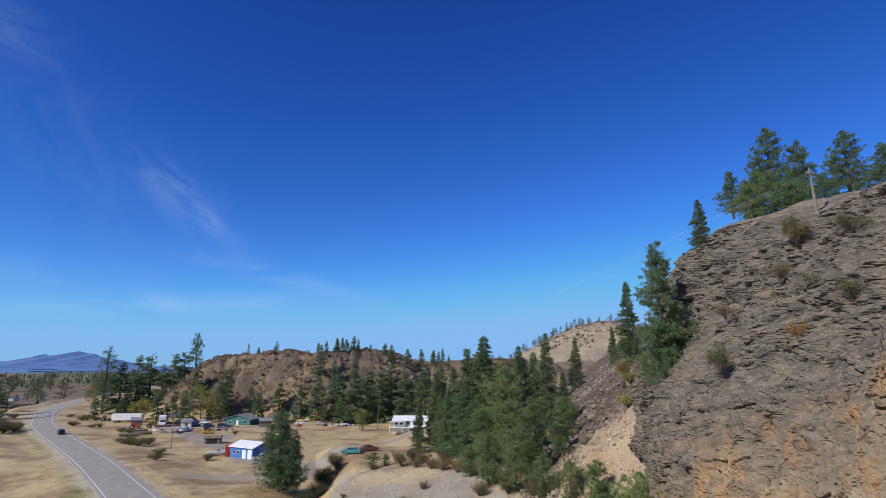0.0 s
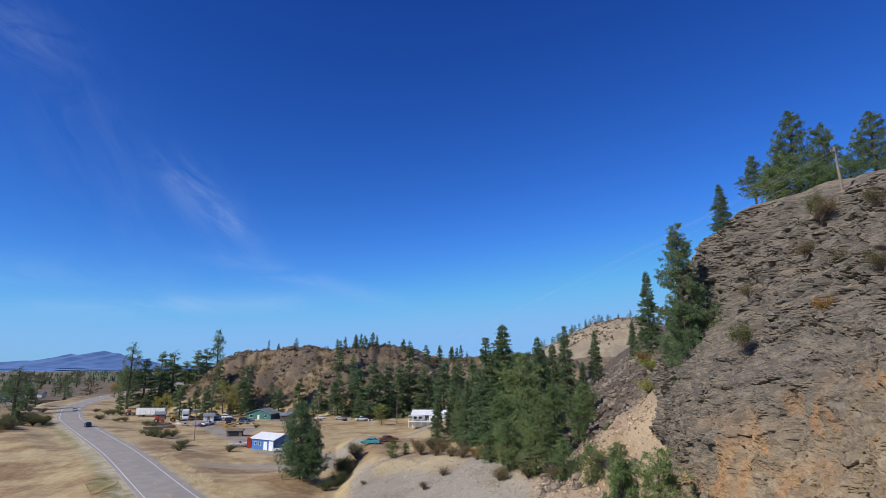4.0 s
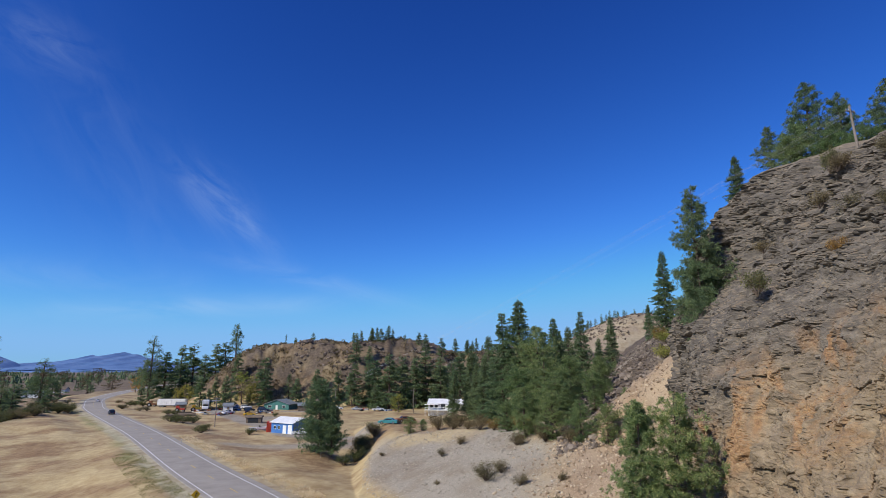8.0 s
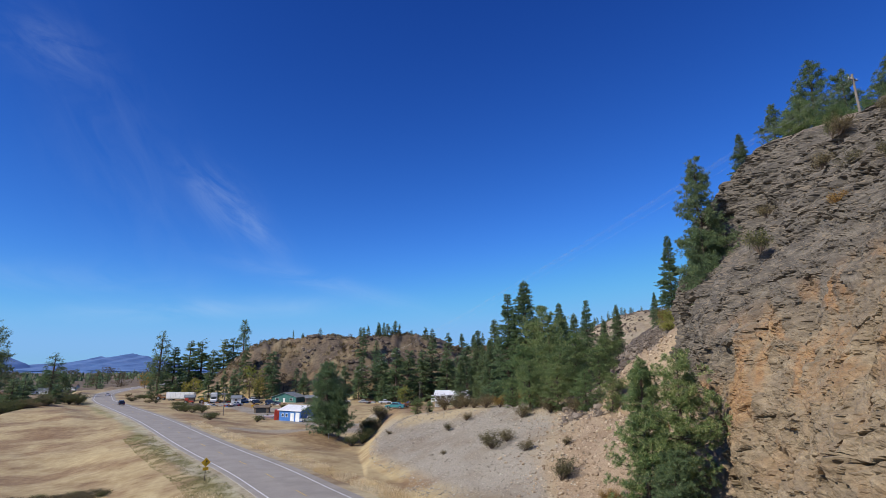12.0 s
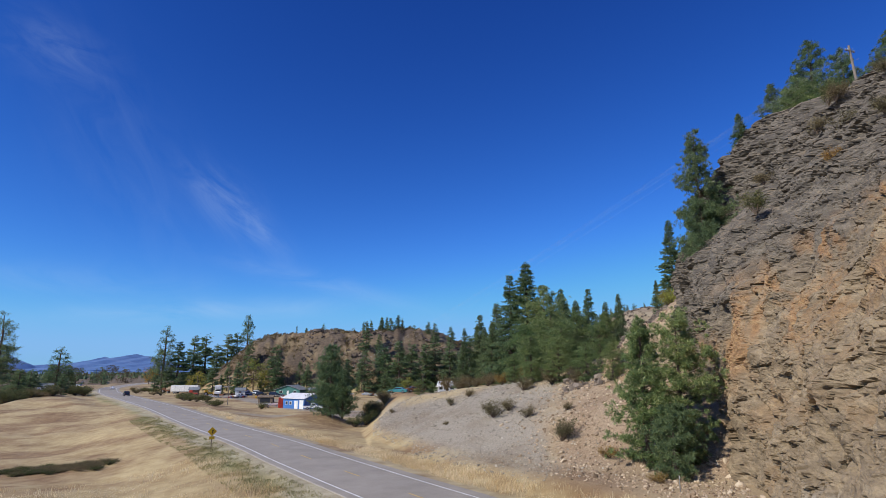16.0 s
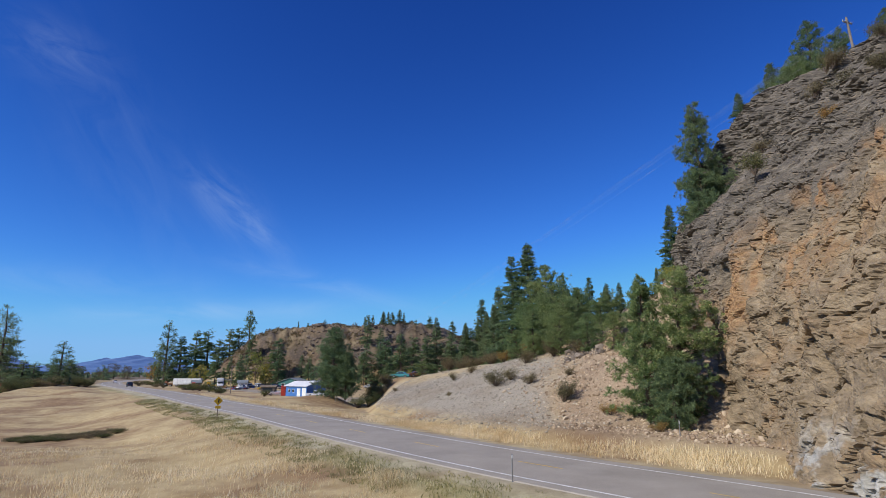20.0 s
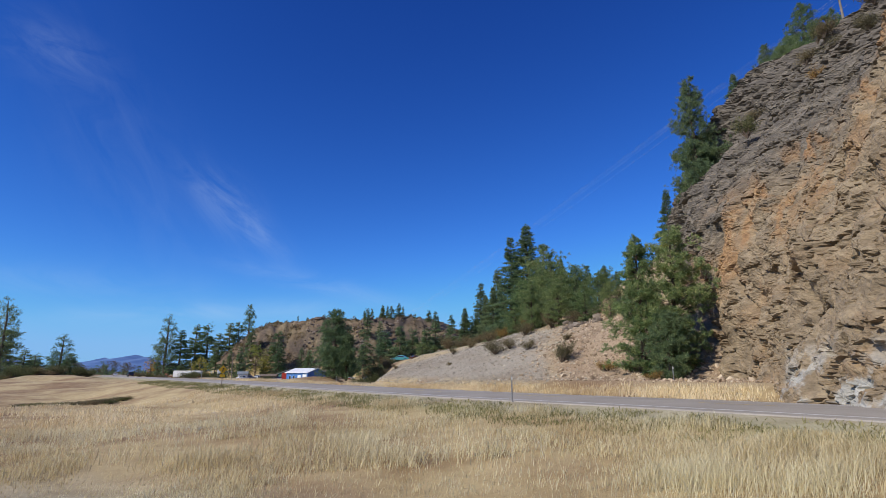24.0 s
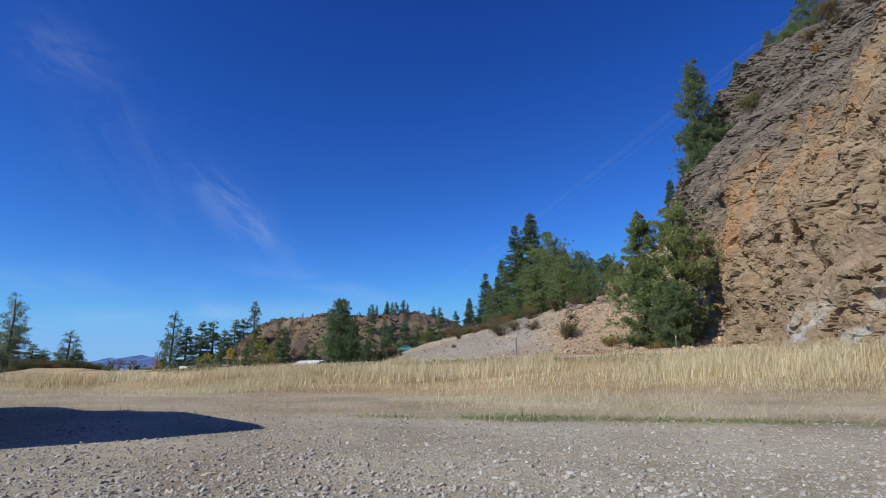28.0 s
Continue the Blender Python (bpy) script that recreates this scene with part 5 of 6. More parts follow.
def wire(a, c, sag, r=0.012):
    a, c = Vector(a), Vector(c)
    pts = [a.lerp(c, i / 24) - Vector((0, 0, sag * 4 * (i / 24) * (1 - i / 24))) for i in range(25)]
    bm = bmesh.new()
    for p, q in zip(pts[:-1], pts[1:]):
        rod(p, q, r, r, 5, bm)
    me = bpy.data.meshes.new("power_line")
    bm.to_mesh(me)
    bm.free()
    me.materials.append(m_wire)
    return tagged(new("power_line", me), "thin bright power line slung from the cliff-top pole", "power line", "power lines")


for k, (dx, dz) in enumerate(((-0.8, 0.0), (-0.3, 0.05), (0.35, 0.0), (0.8, -0.9))):
    wire((PX + dx * 0.9 + 0.35, PY + dx * 0.4, PZ + 4.3 + dz), (-41 + dx * 0.9, 246 + dx * 0.4, 10.6 + dz), 2.0, 0.006)

# ---- highway furniture ----


def road_point(y, side_):
    i = int(np.argmin(np.abs(LINE[:, 1] - y)))
    px = float(np.interp(y, LINE[:, 1], LINE[:, 0]))
    d = SDIR[min(i, len(SDIR) - 1)]
    return px + d[1] * side_, y - d[0] * side_, math.degrees(math.atan2(d[1], d[0]))


t = thing("warning_sign", "yellow diamond warning sign on a thin post", "road sign", at(-29.0, 75.6, 30, -0.3))
part("post", box(-0.045, -0.03, -0.5, 0.045, 0.03, 2.9), m_wood, t)
bm = bmesh.new()
bmesh.ops.create_cube(bm, size=1, matrix=Matrix.Translation((0, -0.05, 2.5)) @ Matrix.Rotation(radians(45), 4, "Y") @ Matrix.Diagonal((0.8, 0.03, 0.8, 1)))
part("panel", bm, m_signyel, t, "yellow diamond panel")
bm = bmesh.new()
for z0, x0, x1 in ((2.25, -0.05, 0.05), (2.4, -0.05, 0.05), (2.55, -0.02, 0.16)):
    box(x0, -0.078, z0, x1, -0.068, z0 + 0.17, bm=bm)
part("symbol", bm, m_black, t, "black curve symbol")
part("plate", box(-0.33, -0.07, 1.55, 0.33, -0.04, 1.9), m_signyel, t, "small yellow plate below the diamond")


def delineator(x, y, label="thin steel roadside marker post", h=1.15, group="roadside marker posts"):
    t = thing("marker_post", label, "marker post", at(x, y, 20), group)
    part("post", box(-0.035, -0.015, -0.4, 0.035, 0.015, h), m_steel, t)
    part("reflector", box(-0.045, -0.03, h - 0.22, 0.045, -0.015, h - 0.06), m_wall_white, t, "white reflector")
    return t


delineator(3.9, 31.8, h=1.4)
delineator(17.9, 44.2)
delineator(-21.9, 118.6)
delineator(-58, 138)
for side_, y, kind, lab, col in ((1.9, 300, "sedan", "white sedan driving along the highway", m_carwhite), (1.9, 221, "suv", "dark blue sport utility car on the highway", m_darkblue)):
    x, y_, a = road_point(y, side_)
    vehicle(kind, lab, col, pose(x, y_, ROAD_Z + 0.03, 0, 0, a), group="cars on the highway")
# the car beside the gravel, just out of view, whose shadow falls on it
vehicle("suv", "large dark sport utility car parked on the gravel", m_black, pose(-5.32, 4.35, ground_at(-5.32, 4.35), 0, 0, 131) @ Matrix.Scale(1.03, 4), group="parked car")

# ---- houses in the valley ----
for x, y, w, d, wall, roof, lab in ((-262, 352, 16, 9, m_wall_white, m_roof_red, "white house with a red metal roof"), (-300, 440, 14, 9, m_wall_white, m_roof_grey, "white house with a grey roof in the valley"), (-268, 440, 12, 8, m_wood, m_roof_brown, "brown wooden house in the valley"), (-335, 520, 16, 10, m_wall_white, m_roof_brown, "pale house with a brown roof in the valley")):
    gabled("house", lab, at(x, y, 12), w, d, 3.0, 5.0, wall, roof, (("f", -4, 1, 1.4, 1.2), ("f", 2, 1, 1.4, 1.2)))

# woods far down the valley, too far off to tell the trees apart
r_ = np.random.default_rng(91)
n_ = 2200
yy = np.exp(r_.uniform(math.log(700), math.log(2600), n_))
xx = -yy * r_.uniform(0.30, 0.98, n_)
keep_ = (vnoise(xx / 90, yy / 160, seed=17) > 0.0) & (np.abs(road_side(xx, yy)) > 25)
xx, yy = xx[keep_], yy[keep_]
hh = r_.uniform(4, 11, len(xx))
zz = terrain(xx, yy) - 0.3
ww = hh * r_.uniform(0.25, 0.5, len(xx))
cone_v, cone_f = [], []
for k in range(6):
    a_ = k * 1.047
    cone_v.append(np.stack([xx + ww * math.cos(a_) * r_.uniform(0.6, 1.1, len(xx)), yy + ww * math.sin(a_), zz + hh * r_.uniform(0.05, 0.2, len(xx))], -1))
cone_v.append(np.stack([xx, yy, zz + hh], -1))
i7 = np.arange(len(xx))[:, None] * 7
cone_f = np.concatenate([i7 + np.array([[k, (k + 1) % 6, 6]]) for k in range(6)])
tagged(mesh_np("far_woods", np.stack(cone_v, 1).reshape(-1, 3), cone_f, m_fir), "dark distant woods along the valley floor", "woods", kind="stuff")

# heaps of scrap and small sheds among the parked cars
JUNK = (m_rust, m_wood, m_steel, m_wall_white, m_red, m_blue, m_black, m_roof_grey)
for k in range(26):
    x, y = rng.uniform(-104, -58), rng.uniform(236, 264)
    if k > 18:
        x, y = rng.uniform(-52, -18), rng.uniform(256, 268)
    t = thing("scrap_heap", "heap of mixed scrap and boards in the yard", "scrap", at(x, y, rng.uniform(0, 180)), "scrap heaps")
    for j in range(int(rng.integers(4, 8))):
        px, py = rng.normal(0, 1.1), rng.normal(0, 0.9)
        lx, ly, lz = rng.uniform(0.3, 1.3), rng.uniform(0.2, 0.7), rng.uniform(0.15, 0.8)
        bm = box(-lx, -ly, 0, lx, ly, lz, 0.03)
        bmesh.ops.rotate(bm, verts=bm.verts, cent=(0, 0, 0), matrix=Matrix.Rotation(rng.uniform(0, 3), 3, "Z") @ Matrix.Rotation(rng.normal(0, 0.15), 3, "X"))
        bmesh.ops.translate(bm, verts=bm.verts, vec=(px, py, -0.1))
        part("scrap", bm, JUNK[int(rng.integers(0, len(JUNK)))], t)
for x, y, w, d, hh_, lab in ((-90, 258, 4, 3, 2.4, "small white shed among parked cars"), (-57, 259, 5, 3.4, 2.5, "small weathered shed beside the teal house"), (-115, 268, 4, 3, 2.4, "small grey shed beside the trailer")):
    gabled("shed", lab, at(x, y, 15), w, d, hh_, hh_ + 0.9, m_wall_white if "white" in lab else m_wood, m_roof_grey, category="shed", doors=(("f", -0.5, 1.0, 1.9, m_wood),))

# ---- grass, gravel and small growth ----
m_straw = leafy("dry_straw", [(0.0, (0.56, 0.46, 0.30)), (0.5, (0.78, 0.68, 0.48)), (1.0, (0.87, 0.81, 0.65))], 0.8, 0.09, ((0.40, (0.78, 0.68, 0.54)), (0.52, (1.0, 0.97, 0.92)), (0.68, (1.12, 1.1, 1.06))))
m_green = leafy("short_green_grass", [(0.0, (0.11, 0.16, 0.045)), (1.0, (0.25, 0.30, 0.10))], 0.8)
m_gravel, n, l, b = mat("gravel", 0.9)
g = n.new("ShaderNodeNewGeometry")
f2 = noise_tex(n, l, coords(n), 60, 4)
c = ramp(n, l, g.outputs["Random Per Island"], [(0.0, (0.24, 0.23, 0.20)), (0.5, (0.345, 0.33, 0.29)), (0.9, (0.42, 0.405, 0.36)), (1.0, (0.52, 0.505, 0.46))])
l.new(mixc(n, l, 0.6, c, ramp(n, l, f2, [(0.3, (0.7, 0.7, 0.7)), (0.7, (1.2, 1.2, 1.2))]), "MULTIPLY"), b.inputs["Base Color"])
bump(n, l, b, f2, 0.3, 0.003)

m_bankstone, n, l, b = mat("bank_stone", 0.95)
g = n.new("ShaderNodeNewGeometry")
l.new(ramp(n, l, g.outputs["Random Per Island"], [(0.0, (0.20, 0.172, 0.132)), (0.5, (0.34, 0.298, 0.235)), (1.0, (0.50, 0.448, 0.36))]), b.inputs["Base Color"])


def blades_on(name, label, x, y, height, width, material, seed, lean=0.35, lift=0.0):
    r_ = np.random.default_rng(seed)
    n_ = len(x)
    cen = np.stack([x, y, terrain(x, y) - 0.02 + lift], -1)
    way = unit(np.stack([r_.normal(0, lean, n_) + 0.1, r_.normal(0, lean, n_), np.ones(n_)], -1))
    az_ = r_.random(n_) * np.pi
    side = np.stack([np.cos(az_), np.sin(az_), np.zeros(n_)], -1) * width[:, None]
    bend = np.stack([r_.normal(0, 0.25, n_), r_.normal(0, 0.25, n_), np.zeros(n_)], -1) * height[:, None]
    mid_ = cen + way * (height * 0.6)[:, None]
    tipv = cen + way * height[:, None] + bend
    v = np.stack([cen - side, cen + side, mid_ + side * 0.7, tipv, mid_ - side * 0.7], 1).reshape(-1, 3)
    i5 = np.arange(n_)[:, None] * 5
    f = np.concatenate([i5 + np.array([[0, 1, 2]]), i5 + np.array([[0, 2, 4]]), i5 + np.array([[4, 2, 3]])])
    return tagged(mesh_np(name, v, f, material), label, "grass", kind="stuff")


def field_points(n_, r0, r1, seed, keep):
    """Points spread over the open field ahead, thinning out with distance."""
    r_ = np.random.default_rng(seed)
    a = np.radians(r_.uniform(-52, 50, n_))
    rr = np.exp(r_.uniform(math.log(r0), math.log(r1), n_))
    x, y = rr * np.sin(a), rr * np.cos(a)
    d = road_side(x, y)
    k = keep(x, y, d, r_)
    return x[k], y[k]


def tall_edge(x, y):
    return y + 0.35 * x - 9.4 + 2.6 * vnoise(x / 2.3, y / 2.3, seed=14)


def tall(x, y, d, r_):
    thick = 0.12 + 0.88 * smoothstep(-0.3, 0.35, fbm(x / 3.0, y / 3.0, octaves=3, seed=19))
    return ((d < -7.2) | ((d > 7.6) & (d < 10.5))) & (tall_edge(x, y) > -1) & (r_.random(len(x)) < thick * (0.2 + 0.8 * smoothstep(-1, 5, tall_edge(x, y))))


for i, (n_, r0, r1, h, w) in enumerate(((120000, 5, 16, 0.46, 0.004), (110000, 14, 36, 0.42, 0.009), (90000, 34, 75, 0.34, 0.016))):
    x, y = field_points(n_, r0, r1, 500 + i, tall)
    r_ = np.random.default_rng(i)
    hh = h * r_.uniform(0.5, 1.35, len(x)) * (0.55 + 0.75 * smoothstep(-0.3, 0.5, vnoise(x / 2.6, y / 2.6, seed=23)))
    hh = hh * (0.2 + 0.8 * smoothstep(0, 7, tall_edge(x, y)))
    blades_on("dry_grass", "tall dry straw-coloured grass over the field", x, y, hh, np.full(len(x), w), m_straw, 510 + i, 0.22)
x, y = field_points(100000, 4.6, 19, 530, lambda x, y, d, r_: (d < -8) & (y + 0.17 * x > 5.2 + 0.5 * vnoise(x * 1.2, y * 1.2, seed=3)) & (tall_edge(x, y) < 3) & (r_.random(len(x)) < 0.25 + 0.75 * smoothstep(-2, 0.5, tall_edge(x, y))))
r_ = np.random.default_rng(31)
blades_on("matted_grass", "short matted dead grass beside the gravel", x, y, r_.uniform(0.05, 0.2, len(x)), np.full(len(x), 0.003), m_straw, 531, 2.6)
x, y = field_points(40000, 4.7, 7.2, 540, lambda x, y, d, r_: (np.abs(y - 5.6 + 0.17 * x) < 0.2 + 0.28 * vnoise(x * 1.4, y * 1.4, seed=6)) & (x > -1.2 + 1.2 * r_.random(len(x))))
r_ = np.random.default_rng(32)
blades_on("green_grass", "thin strip of short green grass beside the gravel", x, y, r_.uniform(0.03, 0.09, len(x)), np.full(len(x), 0.003), m_green, 541, 0.8)


def stones(name, label, x, y, size, material, seed, sink=0.3, category="gravel"):
    """Uneven little rocks in one mesh."""
    r_ = np.random.default_rng(seed)
    bm = bmesh.new()
    bmesh.ops.create_icosphere(bm, subdivisions=1, radius=1)
    ico_v = np.array([v.co[:] for v in bm.verts])
    ico_f = np.array([[v.index for v in f.verts] for f in bm.faces])
    bm.free()
    n_ = len(x)
    k = len(ico_v)
    v = ico_v[None] * (1 + r_.uniform(-0.28, 0.28, (n_, k, 1)))
    v = v * (np.array([1, 0.8, 0.6]) * r_.uniform(0.65, 1.2, (n_, 1, 3)))
    az_, tl = r_.random(n_) * 6.28, r_.normal(0, 0.5, n_)
    ca, sa, ct, st = np.cos(az_)[:, None], np.sin(az_)[:, None], np.cos(tl)[:, None], np.sin(tl)[:, None]
    vx, vz = v[..., 0] * ct - v[..., 2] * st, v[..., 0] * st + v[..., 2] * ct
    vx, vy = vx * ca - v[..., 1] * sa, vx * sa + v[..., 1] * ca
    v = np.stack([vx, vy, vz], -1) * size[:, None, None]
    v = v + np.stack([x, y, terrain(x, y) + size * (0.6 - sink) * 0.6], -1)[:, None]
    f = (ico_f[None] + (np.arange(n_) * k)[:, None, None]).reshape(-1, 3)
    return tagged(mesh_np(name, v.reshape(-1, 3), f, material), label, category, kind="stuff")


r_ = np.random.default_rng(41)
n_ = 52000
a, rr = np.radians(r_.uniform(-58, 58, n_)), np.exp(r_.uniform(math.log(0.8), math.log(6.8), n_))
x, y = rr * np.sin(a), rr * np.cos(a)
k = y + 0.17 * x < 5.3 + 0.7 * r_.random(n_)
x, y, n_ = x[k], y[k], int(k.sum())
stones("gravel", "loose grey crushed gravel on the parking area", x, y, np.clip(r_.lognormal(math.log(0.0062), 0.55, n_), 0.003, 0.022), m_gravel, 42, 0.6)
x, y = r_.uniform(-16, 22, 34000), r_.uniform(50, 118, 34000)
d = road_side(x, y)
s_, o_ = cliff_frame(x, y)
k = (d > 9.5) & (d < 36) & (o_ < -13 + r_.normal(0, 3, len(o_))) & (terrain(x, y) > 1.0) & (s_ < 84)
stones("bank_gravel", "pale loose stones covering the roadside bank", x[k], y[k], np.clip(r_.lognormal(math.log(0.055), 0.5, k.sum()), 0.03, 0.3), m_bankstone, 43)
m_talus, n, l, b = mat("talus_rock", 0.95)
g = n.new("ShaderNodeNewGeometry")
f2 = noise_tex(n, l, coords(n), 6, 5)
c = ramp(n, l, g.outputs["Random Per Island"], [(0.0, (0.085, 0.066, 0.052)), (0.5, (0.155, 0.122, 0.096)), (1.0, (0.27, 0.218, 0.17))])
l.new(mixc(n, l, 0.6, c, ramp(n, l, f2, [(0.3, (0.7, 0.7, 0.7)), (0.7, (1.2, 1.2, 1.2))]), "MULTIPLY"), b.inputs["Base Color"])
x, y = r_.uniform(5, 75, 42000), r_.uniform(60, 175, 42000)
s_, o_ = cliff_frame(x, y)
k = (s_ > 42) & (o_ > -14) & (o_ < 16) & ((s_ > 52) | (o_ < -6))
stones("talus", "dark broken rocks covering the steep slope", x[k], y[k], np.clip(r_.lognormal(math.log(0.17), 0.55, k.sum()), 0.08, 0.9), m_talus, 44, category="talus")
m_rusty, n, l, b = mat("rusty_rock", 0.95)
g = n.new("ShaderNodeNewGeometry")
c = ramp(n, l, g.outputs["Random Per Island"], [(0.0, (0.20, 0.14, 0.09)), (0.5, (0.36, 0.265, 0.175)), (1.0, (0.56, 0.45, 0.32))])
l.new(c, b.inputs["Base Color"])
x, y = r_.uniform(4, 32, 26000), r_.uniform(28, 84, 26000)
s_, o_ = cliff_frame(x, y)
d = road_side(x, y)
k = (d > 11.0 + np.abs(r_.normal(0, 2.0, len(d)))) & (o_ > -15 + r_.normal(0, 3, len(o_))) & (o_ < 0.5) & (s_ < 52) & (s_ > -10)
stones("rubble", "rust-brown broken rock below the cliff", x[k], y[k], np.clip(r_.lognormal(math.log(0.07), 0.6, k.sum()), 0.035, 0.38), m_rusty, 45, category="rubble")

m_sage = leafy("grey_brush", [(0.0, (0.10, 0.075, 0.045)), (0.5, (0.19, 0.15, 0.09)), (1.0, (0.30, 0.25, 0.15))], 0.9)
m_brush = leafy("green_brush", [(0.0, (0.06, 0.07, 0.03)), (0.5, (0.12, 0.13, 0.055)), (1.0, (0.22, 0.21, 0.09))], 0.9)
m_autumn = leafy("autumn_leaves", [(0.0, (0.20, 0.10, 0.035)), (0.5, (0.34, 0.19, 0.06)), (1.0, (0.46, 0.31, 0.10))], 0.85)


def bush(name, label, w, h, seed, n_=500, size=0.2, material=None, category="bush"):
    """Stems fanning from one root, with small leaves and twigs round their ends."""
    r_ = np.random.default_rng(seed)
    t = tagged(new(name), label, category)
    ns = 14
    az_, ou = r_.random(ns) * 6.28, r_.uniform(0.15, 0.5, ns) * w
    ends = np.stack([np.cos(az_) * ou, np.sin(az_) * ou, h * r_.uniform(0.45, 0.95, ns)], -1)
    bm = bmesh.new()
    for e in ends:
        rod((0, 0, -0.05), e, 0.02 * h + 0.01, 0.006, 4, bm)
    part("stem", bm, m_bark, t)["kind"] = "stuff"
    which = r_.integers(0, ns, n_)
    cen = ends[which] * r_.uniform(0.45, 1.05, (n_, 1)) + r_.normal(size=(n_, 3)) * np.array([w, w, h]) * 0.09
    cen[:, 2] = np.abs(cen[:, 2])
    way = unit(r_.normal(size=(n_, 3)) * 0.7 + ends[which] / h * 0.8 + np.array([0, 0, 0.3]))
    ln = size * r_.uniform(0.5, 1.4, n_)
    v, f = tris_blades(cen, way, ln, ln * 0.2, r_)
    mesh_np("foliage", v, f, material or m_sage, False, t)["kind"] = "stuff"
    return t


BUSH = {}


def put_bush(kind, x, y, w, h, z=None, label="", group="bushes on the slope"):
    lib = {"sage": ("bush", "grey-brown leafless bush on the slope", m_sage), "green": ("bush", "low dull green bush in dry grass", m_brush),
           "rust": ("bush", "rust-brown autumn bush on the slope", m_autumn), "gold": ("bush", "yellow-green autumn bush on the slope", m_yellow_leaf)}[kind]
    if abs(road_side(x, y)[0]) < 7 + w / 2:
        return None
    zz = ground_at(x, y) - 0.05 if z is None else z
    key = (kind, int(x * 7 + y * 3) % 2)
    m = Matrix.LocRotScale((x, y, zz), Euler((0, 0, x * 3.1)), (w / 2, w / 2, h / 1.5))
    if key not in BUSH:
        BUSH[key] = bush(lib[0], lib[1], 2.0, 1.5, 600 + len(BUSH), 2600, 0.1, lib[2])
        ob = BUSH[key]
    else:
        ob = copy_thing(BUSH[key], m)
    ob.matrix_basis = m
    ob["group"] = group
    if label:
        ob["label"] = label
    return ob


for q in ((6.9, 73.4, 3.6, 2.2), (8.9, 74.2, 2.4, 1.6), (10.4, 68.5, 1.9, 1.4), (12.6, 59.9, 3.0, 2.3), (1.8, 89, 1.5, 1.3), (4.7, 93.5, 2.0, 1.3), (14.5, 66, 1.4, 1.0), (-8.5, 104, 1.2, 0.8), (1.0, 78, 0.9, 0.6), (15.5, 79, 3.0, 2.2), (12.0, 82, 2.8, 2.0), (18.0, 76, 2.6, 2.0)):
    put_bush("sage", *q)
for q in ((-52, 168, 4.2, 2.0), (-70, 180, 5, 1.8), (-88, 198, 7, 2.4), (-82, 194, 6, 2.6), (-81, 200, 6, 2.4), (-85, 196, 6, 2.2), (-103, 236, 6, 2), (-108, 240, 5, 2), (-63.5, 163, 5, 2.0), (-62, 230, 3, 1.6), (10, 150, 5, 3), (16, 156, 5, 3)):
    put_bush("green", *q, group="bushes in the yards")
for i in range(48):
    put_bush(("sage", "sage", "green")[i % 3], -47.5 + rng.uniform(-6, 6), 75 + rng.normal(0, 1.6), 2.2, 0.55, label="low brown-green brush in a grassy hollow", group="brush in the hollow")
for i in range(52):
    y = rng.uniform(158, 250)
    x = -131 - 0.2 * (y - 165) - rng.uniform(0, 16)
    put_bush(("green", "green", "sage")[i % 3], x, y, rng.uniform(5, 8), rng.uniform(2.4, 4.2), label="dark green brush in the hollow beyond the field", group="brush beyond the field")
for i in range(40):
    put_bush("sage" if i % 3 else "green", -150 + rng.uniform(-60, 25), 240 + rng.uniform(-10, 60) , rng.uniform(3, 6), rng.uniform(1.4, 2.6), group="brush beyond the field")
for q in ((-15.5, 121, 5, 3.2), (-14, 126, 5, 3.4), (-15, 131, 5, 3.0), (-12.5, 134, 5, 2.6), (-17, 117, 4, 2.2)):
    put_bush("green", *q, label="dark brush filling the gully", group="brush in the gully")
for q in ((36, 78, 3.5, 3.2), (38, 84, 3.0, 2.6), (45, 110, 4, 3)):
    put_bush("rust", *q)
for q in ((33, 80, 3.2, 2.0), (40, 96, 4, 2.2)):
    put_bush("gold", *q)
for q in ((23, 60, 1.6, 1.2), (17.5, 47.5, 1.6, 0.8), (16, 55, 2.2, 1.0)):
    put_bush("rust", *q)


def on_cliff(s_, z_, out=0.3):
    o_ = float(cliff_offset(np.array([s_]), np.array([z_]))[0]) - out
    return C0[0] + CA[0] * s_ + CN[0] * o_, C0[1] + CA[1] * s_ + CN[1] * o_, z_


for kind, s_, z_, w, h in (("green", 24, 24.5, 2.6, 2.4), ("sage", 22, 31, 2.4, 1.8), ("sage", 27, 33, 2.2, 1.8), ("sage", 17, 30, 2.4, 1.8), ("rust", 19, 27, 2.0, 1.4), ("sage", 30, 37.5, 3, 2), ("sage", 24, 37, 2.6, 1.8), ("green", 32, 38, 2.4, 2.6), ("sage", 12, 33, 3, 2),
                           ("rust", 14, 38, 5, 4.5), ("rust", 9, 37, 5, 4), ("rust", 11, 34, 4, 3.5), ("sage", 20, 40, 3, 2), ("sage", 33, 30, 2, 1.5), ("green", 2.5, 2.4, 2.6, 1.8), ("sage", 16, 36, 3, 2.2)):
    x, y, z = on_cliff(s_, z_)
    put_bush(kind, x, y, w, h, z, group="bushes on the cliff")
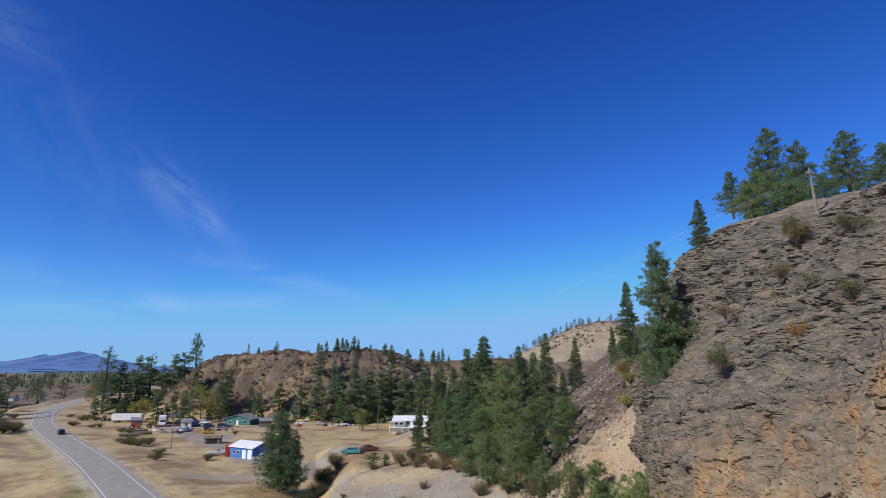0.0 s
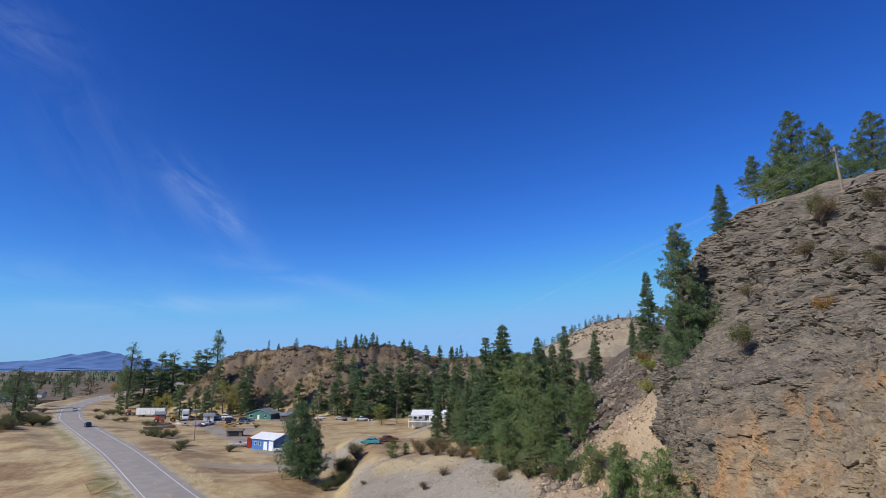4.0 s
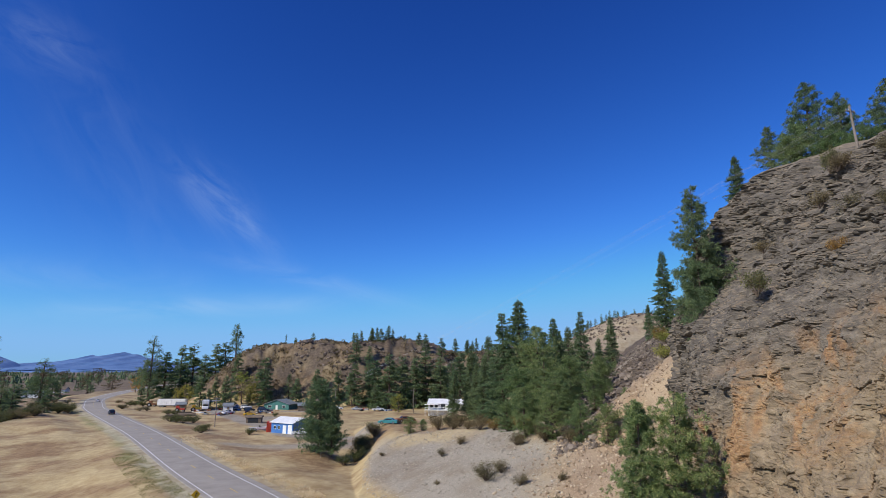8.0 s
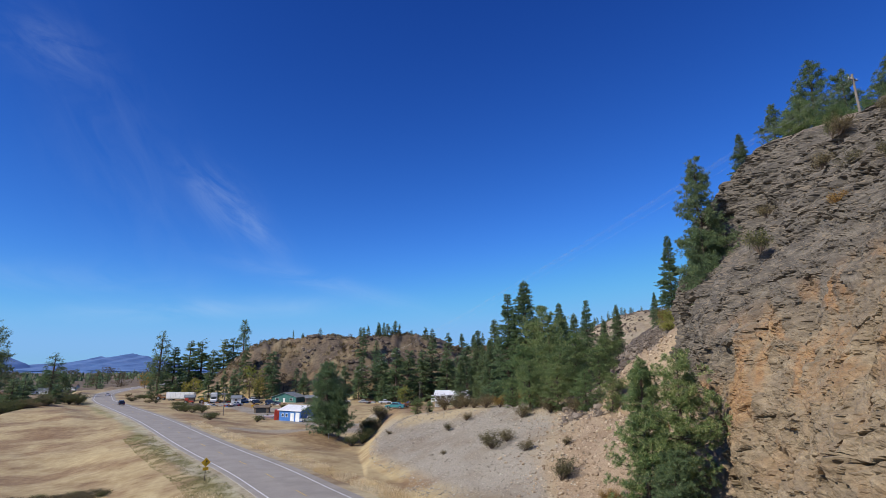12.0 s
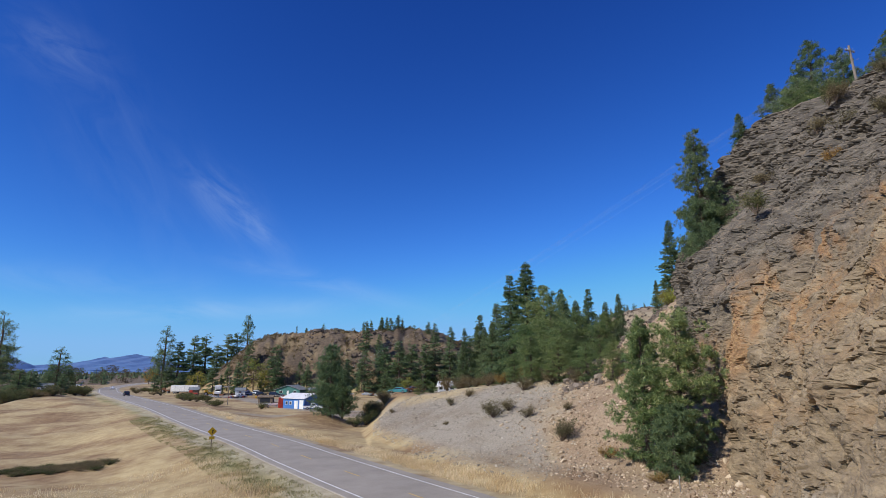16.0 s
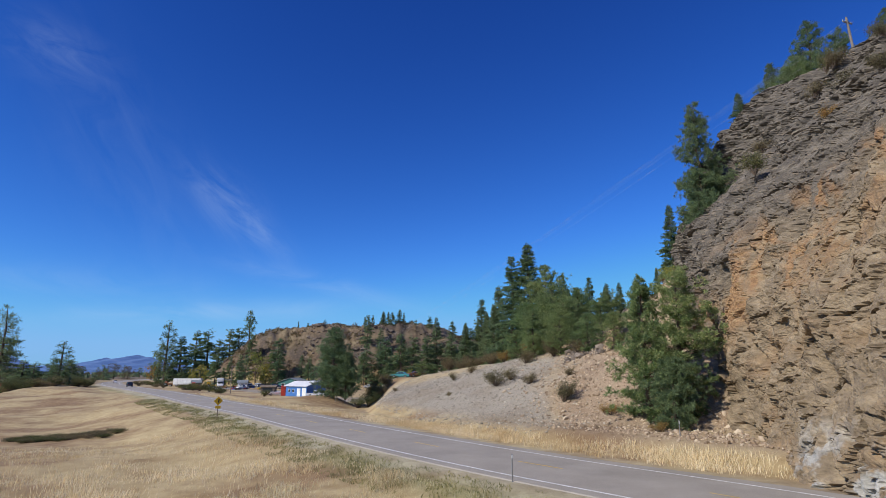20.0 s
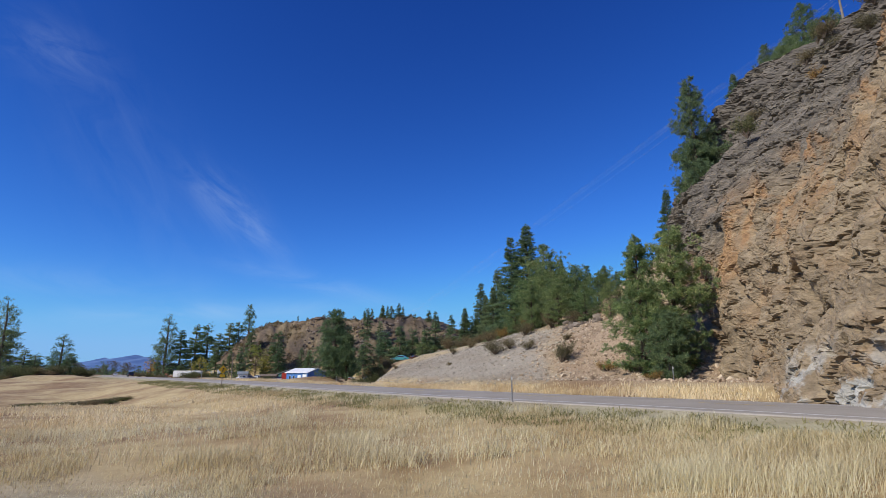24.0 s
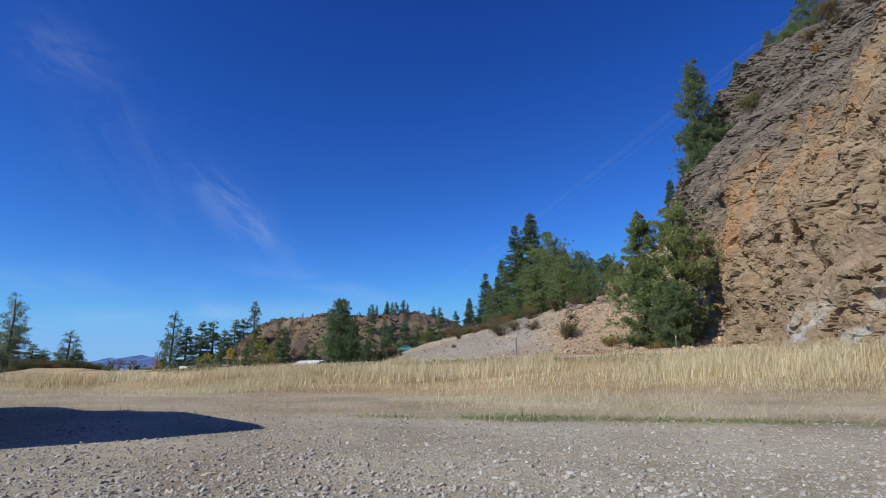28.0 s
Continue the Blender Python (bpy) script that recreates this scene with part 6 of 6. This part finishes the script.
for kind, x, y, w, h in (("rust", -15.5, 129, 4.5, 3.2), ("sage", -13.5, 124, 3.6, 2.6), ("sage", -12.5, 131, 4.2, 3.0), ("sage", 6.5, 104, 3.0, 1.8), ("sage", 8.5, 101, 3.4, 2.2), ("rust", 10.5, 97, 3.0, 2.0), ("sage", 12.5, 93, 3.2, 2.2), ("sage", 9.5, 107, 3.4, 2.4), ("rust", 14, 89, 3.0, 2.0), ("sage", 4, 108, 2.8, 1.8), ("sage", 1.5, 113, 4.0, 3.0), ("sage", 3.8, 117, 3.6, 2.6), ("sage", 5.5, 112, 3.4, 2.6),
                         ("green", -203, 266, 6, 4), ("sage", -207, 272, 6, 3.5), ("green", -213, 274, 7, 5), ("rust", -211, 282, 5, 3), ("green", -222, 284, 7, 5), ("sage", -219, 292, 6, 3.5), ("green", -230, 296, 7, 5)):
    if abs(road_side(x, y)[0]) > 8 + w / 2:
        put_bush(kind, x, y, w, h)
# scattered low scrub, too small to tell apart
r_ = np.random.default_rng(77)
n_ = 9000
x, y = r_.uniform(-135, 70, n_), r_.uniform(258, 345, n_)
k = terrain(x, y) > 3
x, y = x[k], y[k]
k = r_.random(len(x)) < smoothstep(-0.5, 0.6, fbm(x / 12, y / 12, octaves=3, seed=90))
x, y = np.repeat(x[k], 12), np.repeat(y[k], 12)
x, y = x + r_.normal(0, 0.5, len(x)), y + r_.normal(0, 0.5, len(x))
blades_on("scrub", "grey-brown scrub over the rocky ridge", x, y, r_.uniform(0.5, 1.5, len(x)), np.full(len(x), 0.16), m_sage, 78, 0.8)
m_outcrop, n, l, b = mat("outcrop_rock", 0.95)
g = n.new("ShaderNodeNewGeometry")
f2 = noise_tex(n, l, coords(n), 1.2, 6)
c = ramp(n, l, g.outputs["Random Per Island"], [(0.0, (0.07, 0.052, 0.040)), (0.5, (0.14, 0.106, 0.08)), (1.0, (0.25, 0.195, 0.15))])
l.new(mixc(n, l, 0.7, c, ramp(n, l, f2, [(0.3, (0.6, 0.6, 0.6)), (0.7, (1.3, 1.3, 1.3))]), "MULTIPLY"), b.inputs["Base Color"])
r_ = np.random.default_rng(79)
x, y = r_.uniform(-130, 60, 16000), r_.uniform(258, 345, 16000)
k = (terrain(x, y) > 5) & (fbm(x / 9, y / 9, octaves=3, seed=92) > 0.15)
stones("outcrop", "dark broken rock outcrops over the ridge", x[k], y[k], np.clip(r_.lognormal(math.log(0.5), 0.5, int(k.sum())), 0.25, 1.7), m_outcrop, 80, 0.6, category="outcrop")
x, y = r_.uniform(60, 260, 6000), r_.uniform(410, 500, 6000)
k = (terrain(x, y) > 38) & (fbm(x / 16, y / 16, octaves=3, seed=93) > 0.05)
stones("outcrop", "grey rock bands below the far hilltop", x[k], y[k], np.clip(r_.lognormal(math.log(0.6), 0.5, int(k.sum())), 0.3, 2.0), m_outcrop, 81, 0.6, category="outcrop")
# low weeds along the near edge of the road, tall straw along the far one
m_weed = leafy("verge_weeds", [(0.0, (0.20, 0.18, 0.075)), (0.5, (0.34, 0.28, 0.13)), (1.0, (0.48, 0.38, 0.20))], 0.85, 0.4)


def along_road(n_, y0, y1, d0, d1, seed):
    r_ = np.random.default_rng(seed)
    at_ = np.interp(r_.uniform(y0, y1, n_), LINE[:, 1], SAT)
    px, py = np.interp(at_, SAT, LINE[:, 0]), np.interp(at_, SAT, LINE[:, 1])
    i = np.clip(np.searchsorted(SAT, at_) - 1, 0, len(SDIR) - 1)
    off = r_.uniform(d0, d1, n_)
    return px + SDIR[i, 1] * off, py - SDIR[i, 0] * off, r_


x, y, r_ = along_road(60000, 14, 130, -10.5, -5.4, 95)
k = fbm(x / 1.3, y / 1.3, octaves=3, seed=96) > 0.7 * r_.normal(0, 0.5, len(x))
x, y = x[k], y[k]
blades_on("verge_weeds", "low olive weeds along the edge of the road", x, y, r_.uniform(0.08, 0.28, len(x)), np.full(len(x), 0.02), m_weed, 97, 0.8)
x, y, r_ = along_road(46000, 20, 150, 6.4, 9.6, 98)
k = fbm(x / 2.0, y / 2.0, octaves=3, seed=99) > r_.normal(0, 0.4, len(x))
x, y = x[k], y[k]
blades_on("verge_grass", "tall pale straw along the foot of the bank", x, y, r_.uniform(0.2, 0.65, len(x)), np.full(len(x), 0.012), m_straw, 100, 0.25)
